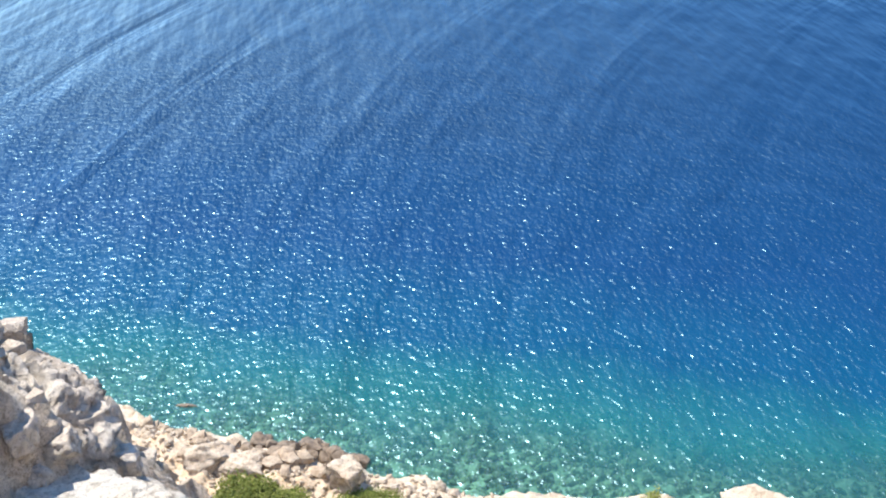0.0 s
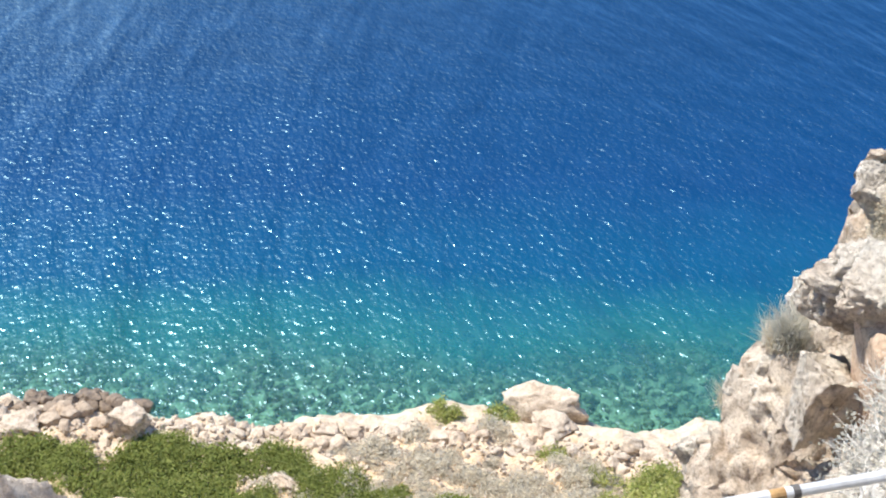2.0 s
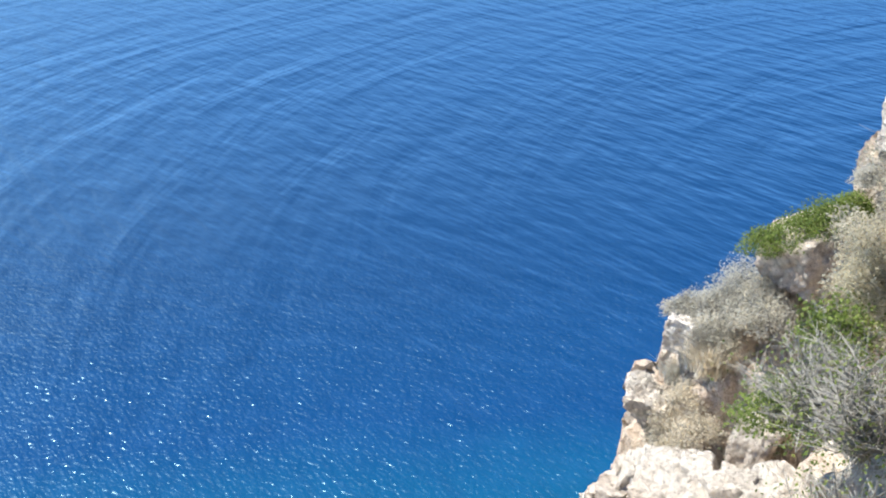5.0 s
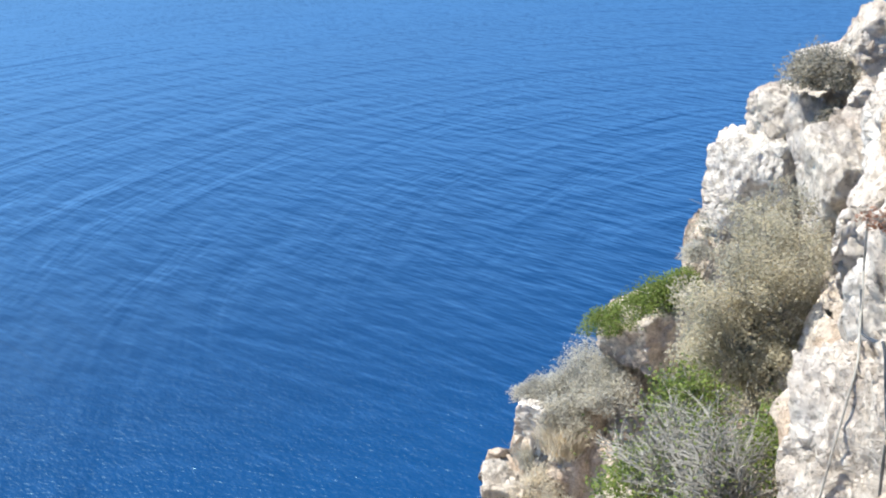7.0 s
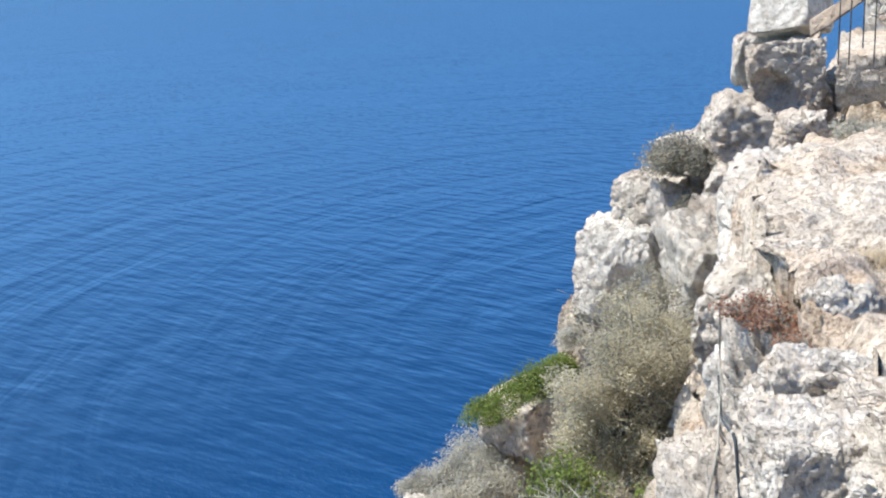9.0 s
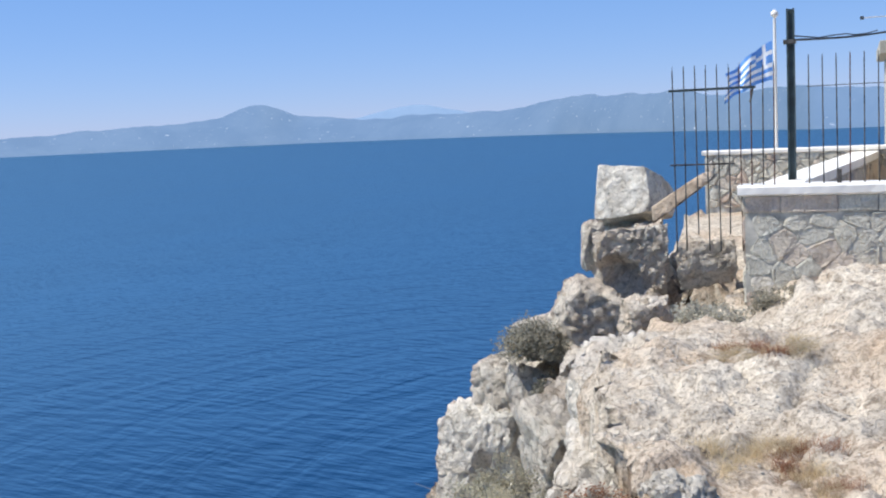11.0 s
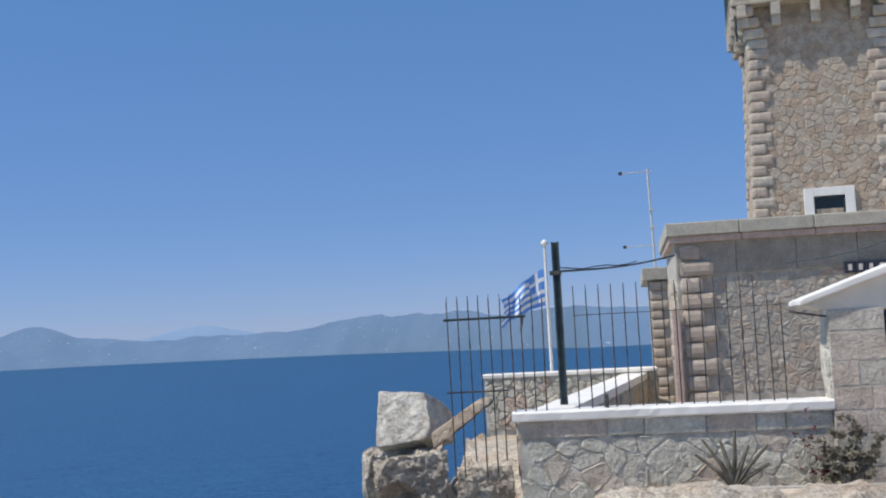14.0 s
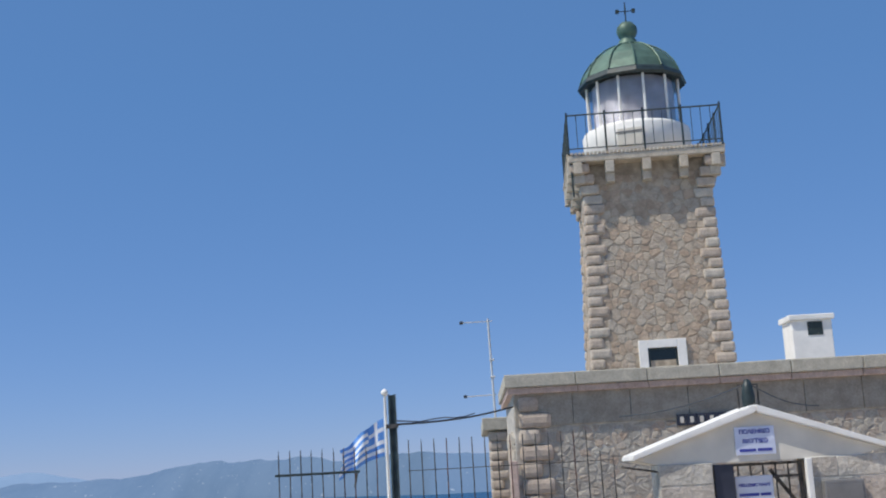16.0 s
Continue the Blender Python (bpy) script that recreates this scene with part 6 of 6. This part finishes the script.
def build_plants():
    rng = random.Random(17)
    # gully below the path
    shrub("bush", (-2.72, 8.70, 33.55), (0.88, 0.8, 1.75), LEAF_OLIVE, 75000, 0.023, 1, "large rounded olive-grey bush in the rock gully", clumps=330, twig_count=170, twig_r=0.008, hollow=0.62, forks=5, twig_len=1.06, tight=0.085, lump=0.55)
    shrub("bush", (-2.95, 9.75, 34.0), (0.5, 0.5, 1.25), LEAF_OLIVE, 24000, 0.023, 2, "tan olive bush against the cliff block", clumps=170, twig_count=80, twig_r=0.006, hollow=0.6, twig_len=1.08, tight=0.1, lump=0.5)
    for i, (x, y, z, r, h) in enumerate(((-3.1, 8.05, 33.5, 0.42, 0.62), (-3.3, 7.6, 33.0, 0.42, 0.6), (-2.25, 7.5, 33.5, 0.4, 0.65))):
        shrub("bush", (x, y, z), (r, r * 0.9, h), LEAF_DEEP, 2600, 0.030, 3 + 300 * i, "low green bush mixed with bare twigs", "gully bushes", 70, 40, 0.008, 0.5, 4, 1.1)
    for i, (x, y, z, r, h) in enumerate(((-2.85, 7.25, 33.35, 0.8, 1.0), (-2.4, 6.9, 33.5, 0.72, 1.0), (-2.25, 6.3, 32.9, 0.7, 1.0))):
        shrub("bare_shrub", (x, y, z), (r, r * 0.9, h), LEAF_DEEP, 1100, 0.026, 4 + 400 * i, "tangled grey shrub of mostly bare twigs", "gully twigs", 160, 230, 0.007, 0.4, 6, 1.0)
    for i, (x, y, z, r, h) in enumerate(((-2.75, 6.3, 31.7, 0.75, 0.8), (-2.3, 5.6, 31.6, 0.7, 0.8), (-3.35, 7.3, 31.2, 0.65, 0.75), (-2.6, 5.7, 32.35, 0.6, 0.6), (-4.15, 8.55, 30.1, 0.6, 0.6), (-3.7, 8.0, 30.7, 0.6, 0.7), (-3.3, 6.6, 30.9, 0.6, 0.7))):
        shrub("bare_shrub", (x, y, z), (r, r, h), LEAF_GREY, 1500, 0.028, 7 + 500 * i, "pale dead shrub of bare branches below the rail", "dead shrubs", 70, 120, 0.009, 0.4, 5, 1.3, 0.05, TWIG_PALE)
    # along the spur
    shrub("bush", (-3.66, 13.5, 35.17), (0.54, 0.46, 0.56), LEAF_DARK, 8000, 0.034, 8, "rounded dark grey bush on the cliff edge", clumps=150, twig_count=60, twig_r=0.007)
    shrub("bush", (-3.42, 13.35, 34.7), (0.3, 0.3, 0.42), LEAF_DARK, 2200, 0.034, 9, "small grey bush between the cliff blocks", clumps=50, twig_count=30, twig_r=0.006)
    for i, (x, y, z, r, h) in enumerate(((-5.86, 12.72, 32.05, 0.34, 0.32), (-5.55, 12.85, 32.2, 0.40, 0.38), (-5.28, 12.95, 32.38, 0.38, 0.42), (-5.05, 13.12, 32.5, 0.32, 0.42))):
        shrub("bush", (x, y, z), (r, r * 1.1, h), LEAF_DEEP, 3600, 0.03, 10 + 330 * i, "low bright green cushion shrub on the spur", "spur cushions", 90, 6, hollow=0.7)
    shrub("dry_shrub", (-4.85, 13.0, 33.05), (0.26, 0.25, 0.3), LEAF_GREY, 3000, 0.024, 13, "pale grey dry shrub beside the cliff block", "cliff shrubs", 60, 30, 0.005)
    for i, (x, y, z, s) in enumerate(((-6.1, 12.74, 31.25, 0.6), (-6.5, 12.72, 30.95, 0.45), (-5.8, 12.5, 31.2, 0.5), (-5.6, 12.3, 31.2, 0.45), (-6.25, 12.3, 30.8, 0.45), (-6.85, 12.62, 30.85, 0.32))):
        shrub("dry_shrub", (x, y, z), (s, s * 0.9, s * 1.1), LEAF_GREY, 6500, 0.028, 20 + i, "pale grey dry shrub on the cliff spur", "cliff shrubs", 110, 70, 0.006, 0.5, 4)
    for i, (x, y, h) in enumerate(((-6.3, 11.5, 0.85), (-6.1, 11.1, 0.75), (-7.1, 11.0, 0.8), (-6.15, 12.1, 0.75), (-6.75, 12.4, 0.5), (-7.3, 11.0, 0.6), (-5.4, 11.1, 0.6), (-8.2, 11.4, 0.6))):
        tuft((x, y), h * 0.8, h * 0.6, 900, LEAF_PALE if i % 2 else LEAF_GREY, 40 + i, "pale dry grass tuft on the cliff", "cliff grass")
    for i, (x, y, z, s) in enumerate(((-6.55, 11.85, 29.3, 0.46), (-6.25, 11.65, 29.35, 0.44), (-6.05, 11.75, 29.75, 0.42), (-6.75, 12.0, 29.6, 0.42), (-6.35, 12.05, 30.0, 0.40), (-6.9, 11.3, 28.6, 0.36))):
        shrub("dry_shrub", (x, y, z), (s, s * 0.9, s * 0.9), LEAF_PALE, 3600, 0.028, 520 + i, "straw-coloured dry shrub in a dip of the spur", "cliff shrubs", 90, 50, 0.005, 0.5, 4)
    for i, (x, y, s) in enumerate(((-5.35, 11.75, 0.34),)):
        shrub("bush", (x, y), (s, s, s * 0.9), LEAF_DEEP, 2600, 0.032, 540 + i, "small green shrub in a dip of the spur", "spur cushions", 70, 8, hollow=0.6)
    for i, (x, y, z, r) in enumerate(((-11.75, 14.3, 18.6, 0.85), (-12.5, 14.9, 17.2, 0.9), (-11.0, 13.5, 19.4, 0.6))):
        shrub("bush", (x, y, z), (r, r * 0.9, r * 1.1), LEAF_GREEN, 4200, 0.07, 240 + i, "green bush at the seaward foot of the spur", "foot shrubs", 110, 16)
    for i, (x, y, s) in enumerate(((-8.0, 10.0, 0.55), (-7.3, 9.4, 0.5), (-6.5, 9.0, 0.5))):
        shrub("bush", (x, y), (s, s, s * 0.6), LEAF_GREEN, 2200, 0.055, 60 + i, "green shrub at the foot of the spur", "foot shrubs", 60, 10)
    # cliff top
    for i, (x, y, z) in enumerate(((-1.29, 5.84, 35.95), (-1.12, 5.71, 35.95), (-0.96, 5.57, 35.92), (-0.82, 5.44, 35.95))):
        shrub("withered_plant", (x, y, z), (0.21, 0.18, 0.14), LEAF_RED, 900, 0.020, 70 + i, "red-brown withered plant in a rock cleft", "cleft plants", 40, 60, 0.003, 0.4, 4, 1.15)
    for i, (x, y, h) in enumerate(((-0.95, 7.8, 0.16), (-0.7, 6.1, 0.16), (-0.45, 6.3, 0.15), (-0.6, 7.9, 0.14), (-0.2, 6.0, 0.14), (-0.75, 8.1, 0.12))):
        tuft((x, y), h, h * 1.1, 260, LEAF_STRAW, 80 + i, "low dry grass on the cliff-top rock", "cliff-top grass")
    for i in range(26):
        x, y = (rng.uniform(-0.85, -0.25), rng.uniform(7.7, 8.3)) if i % 2 else (rng.uniform(-0.6, 0.0), rng.uniform(5.6, 6.3))
        tuft((x, y), 0.13, 0.17, 240, LEAF_STRAW if i % 3 else LEAF_RED, 180 + i, "low brown dry grass on the cliff-top rock", "cliff-top grass")
    for i, (x, y, s) in enumerate(((-1.25, 12.1, 0.40), (-0.85, 12.5, 0.40), (-1.6, 12.3, 0.36), (-0.45, 12.75, 0.25), (-1.9, 12.5, 0.4), (-1.35, 12.7, 0.4), (-2.1, 12.1, 0.34))):
        shrub("weed", (x, y), (s, s * 0.7, s * 0.75), LEAF_DARK if i % 2 else LEAF_GREY, 1500, 0.03, 90 + i, "grey-green weeds at the foot of the yard wall", "wall weeds", 40, 20, 0.004)
    for i in range(7):
        tuft((rng.uniform(0.0, 2.6), 12.85), 0.16, 0.16, 110, LEAF_STRAW if i % 3 else LEAF_RED, 100 + i, "dry reddish grass along the wall foot", "wall grass")
    stem_mat = plain("dead_stem", (0.15, 0.135, 0.105), 0.9, 0, 0.3, 12, 0.3)
    plant = empty("spiky_plant", (1.15, 12.72, 36.35), "dark bare-stemmed spiky plant against the wall", "plant")
    for a, l in ((-44, 0.5), (-28, 0.58), (-12, 0.5), (4, 0.6), (20, 0.46), (38, 0.55), (55, 0.42)):
        t = radians(a)
        part("stem", tube([(0, 0, 0), (0.45 * l * math.sin(t), -0.02, 0.5 * l * math.cos(t)), (l * math.sin(t) * 1.1, 0.03, l * math.cos(t))], 0.038, 6, 0.35), stem_mat, plant)
    shrub("oleander", (2.3, 12.66, 36.35), (0.42, 0.16, 0.98), LEAF_DARK, 1700, 0.06, 110, "straggling grey-green oleander beside the gate pier", clumps=60, twig_count=26, twig_r=0.007)
    shrub("flowering_plant", (1.95, 12.72, 36.35), (0.2, 0.12, 1.0), leafy("pink_leaves", (0.16, 0.03, 0.05), (0.10, 0.09, 0.06), (0.30, 0.12, 0.13)), 160, 0.045, 111, "thin plant with faded pink flowers by the wall", clumps=26, twig_count=10, twig_r=0.006)
    # green cushions of the terrace
    proto = [shrub("cushion_shrub", (-40.6, 6.6), (2.0, 1.5, 0.5), LEAF_SHADE, 9500, 0.135, 120, "low spreading dark green shrub on the terrace", "terrace shrubs", 130, 14, 0.03, 0.75),
             shrub("cushion_shrub", (-37.0, 10.4), (2.6, 1.9, 0.5), LEAF_SHADE, 11500, 0.135, 121, "low spreading dark green shrub on the terrace", "terrace shrubs", 150, 14, 0.03, 0.75)]
    for i, (x, y, s) in enumerate(((-35.4, 12.9, 1.0), (-34.0, 15.0, 0.75), (-36.4, 8.6, 0.9), (-33.6, 11.2, 0.9), (-31.8, 13.0, 0.7), (-29.4, 15.4, 0.8), (-28.6, 17.6, 0.6), (-38.8, 7.6, 0.8), (-25.9, 18.8, 0.9), (-34.4, 9.3, 0.7), (-30.6, 11.6, 0.8), (-32.8, 8.4, 0.9), (-32.6, 15.4, 0.7), (-30.8, 16.3, 0.7), (-29.4, 16.4, 0.7), (-37.6, 11.6, 0.7))):
        copy_thing(proto[i % 2], Matrix.LocRotScale((x, y, footing(x, y) - 0.1), Euler((0, 0, i * 1.3)), (s, s, s * rng.uniform(0.8, 1.2))))
    proto = [shrub("dry_shrub", (-31.6, 21.0), (1.0, 0.9, 0.5), LEAF_PALE, 1800, 0.11, 140, "pale grey dry shrub on the terrace", "dry terrace shrubs", 60, 12, 0.016, 0.55),
             shrub("dry_shrub", (-29.9, 24.0), (1.2, 1.0, 0.45), LEAF_PALE, 2000, 0.11, 141, "pale grey dry shrub on the terrace", "dry terrace shrubs", 60, 12, 0.016, 0.55)]
    for i in range(130):
        s = rng.uniform(3.0, 17.5)
        w = rng.uniform(-9.0, -1.9)
        x, y = -38 + s * 0.698 - w * 0.716, 15.5 + s * 0.716 + w * 0.698
        k = rng.uniform(0.5, 1.1)
        copy_thing(proto[i % 2], Matrix.LocRotScale((x, y, footing(x, y) - 0.06), Euler((0, 0, i * 2.1)), (k, k, k * rng.uniform(0.7, 1.1))))
    for i, (x, y, s) in enumerate(((-32.2, 23.0, 0.9), (-30.6, 25.0, 0.9), (-26.8, 25.0, 1.0), (-24.4, 25.4, 1.1), (-22.6, 24.2, 1.2), (-20.4, 22.4, 1.2))):
        shrub("cushion_shrub", (x, y), (s, s, s * 0.5), LEAF_GREEN, 1500, 0.11, 160 + i, "small olive green shrub among dry ones", "terrace shrubs", 40, 6, 0.02, 0.7)


def build_rail_and_rope():
    rail = empty("handrail", (-1.7, 2.5, 33.9), "galvanised pipe handrail with orange rust patches", "handrail")
    o = Vector((-1.7, 2.5, 33.9))
    a, b = Vector((-2.12, 1.86, 34.885)), Vector((-1.38, 3.23, 34.97))
    part("pipe", tube([a - (b - a) * 0.6 - o, b + (b - a) * 0.5 - o], 0.021, 12), STEEL, rail)
    for t, l in ((-0.03, 0.05), (0.32, 0.03), (0.625, 0.028), (0.915, 0.024), (-0.3, 0.05), (1.2, 0.05)):
        p = a.lerp(b, t)
        d = (b - a).normalized()
        part("rust_patch", tube([p - d * l - o, p + d * l - o], 0.0216, 12, 1.0), RUST, rail)
    p = a.lerp(b, 0.668)
    d = (b - a).normalized()
    part("coupling", tube([p - d * 0.012 - o, p + d * 0.012 - o], 0.025, 12), IRON, rail)
    for t in (-0.45, 1.35):
        p = a.lerp(b, t)
        part("post", tube([p - o, Vector((p.x, p.y, p.z - 1.1)) - o], 0.024, 8), STEEL, rail)
    bpy.context.view_layer.update()
    deps = bpy.context.evaluated_depsgraph_get()
    for name, ends, r, mat, label in (
        ("rope", ((-1.40, 5.75, 36.02), (-1.33, 5.51, 35.66), (-1.30, 5.31, 35.44), (-1.30, 5.11, 35.24), (-1.30, 4.84, 34.96), (-1.32, 4.6, 34.7)), 0.0055, TWIG, "old grey rope hanging down the white rock"),
        ("black_hose", ((-1.35, 5.55, 35.72), (-1.30, 5.42, 35.55), (-1.24, 5.33, 35.45), (-1.16, 5.12, 35.21), (-1.07, 4.91, 34.99), (-1.02, 4.7, 34.75)), 0.0065, CABLE, "black hose hanging down the white rock"),
    ):
        ways, dists, start = [], [], Vector((-0.5, 2.0, 37.0))
        for k in range(len(ends) * 8 - 7):
            i, t = divmod(k, 8)
            q = Vector(ends[i]).lerp(Vector(ends[min(i + 1, len(ends) - 1)]), t / 8)
            ways.append((q - start).normalized())
            hit = scene.ray_cast(deps, start, ways[-1])
            dists.append(min((hit[1] - start).length, (q - start).length + 0.35) if hit[0] else (q - start).length)
        near = [min(dists[max(0, k - 1):k + 2]) for k in range(len(dists))]
        pts = [start + w * (sum(near[max(0, k - 2):k + 3]) / len(near[max(0, k - 2):k + 3]) - 0.015) for k, w in enumerate(ways)]
        tagged(part(name, tube(pts, r, 6), mat), label, "rope")


build_rocks()
build_plants()
build_rail_and_rope()
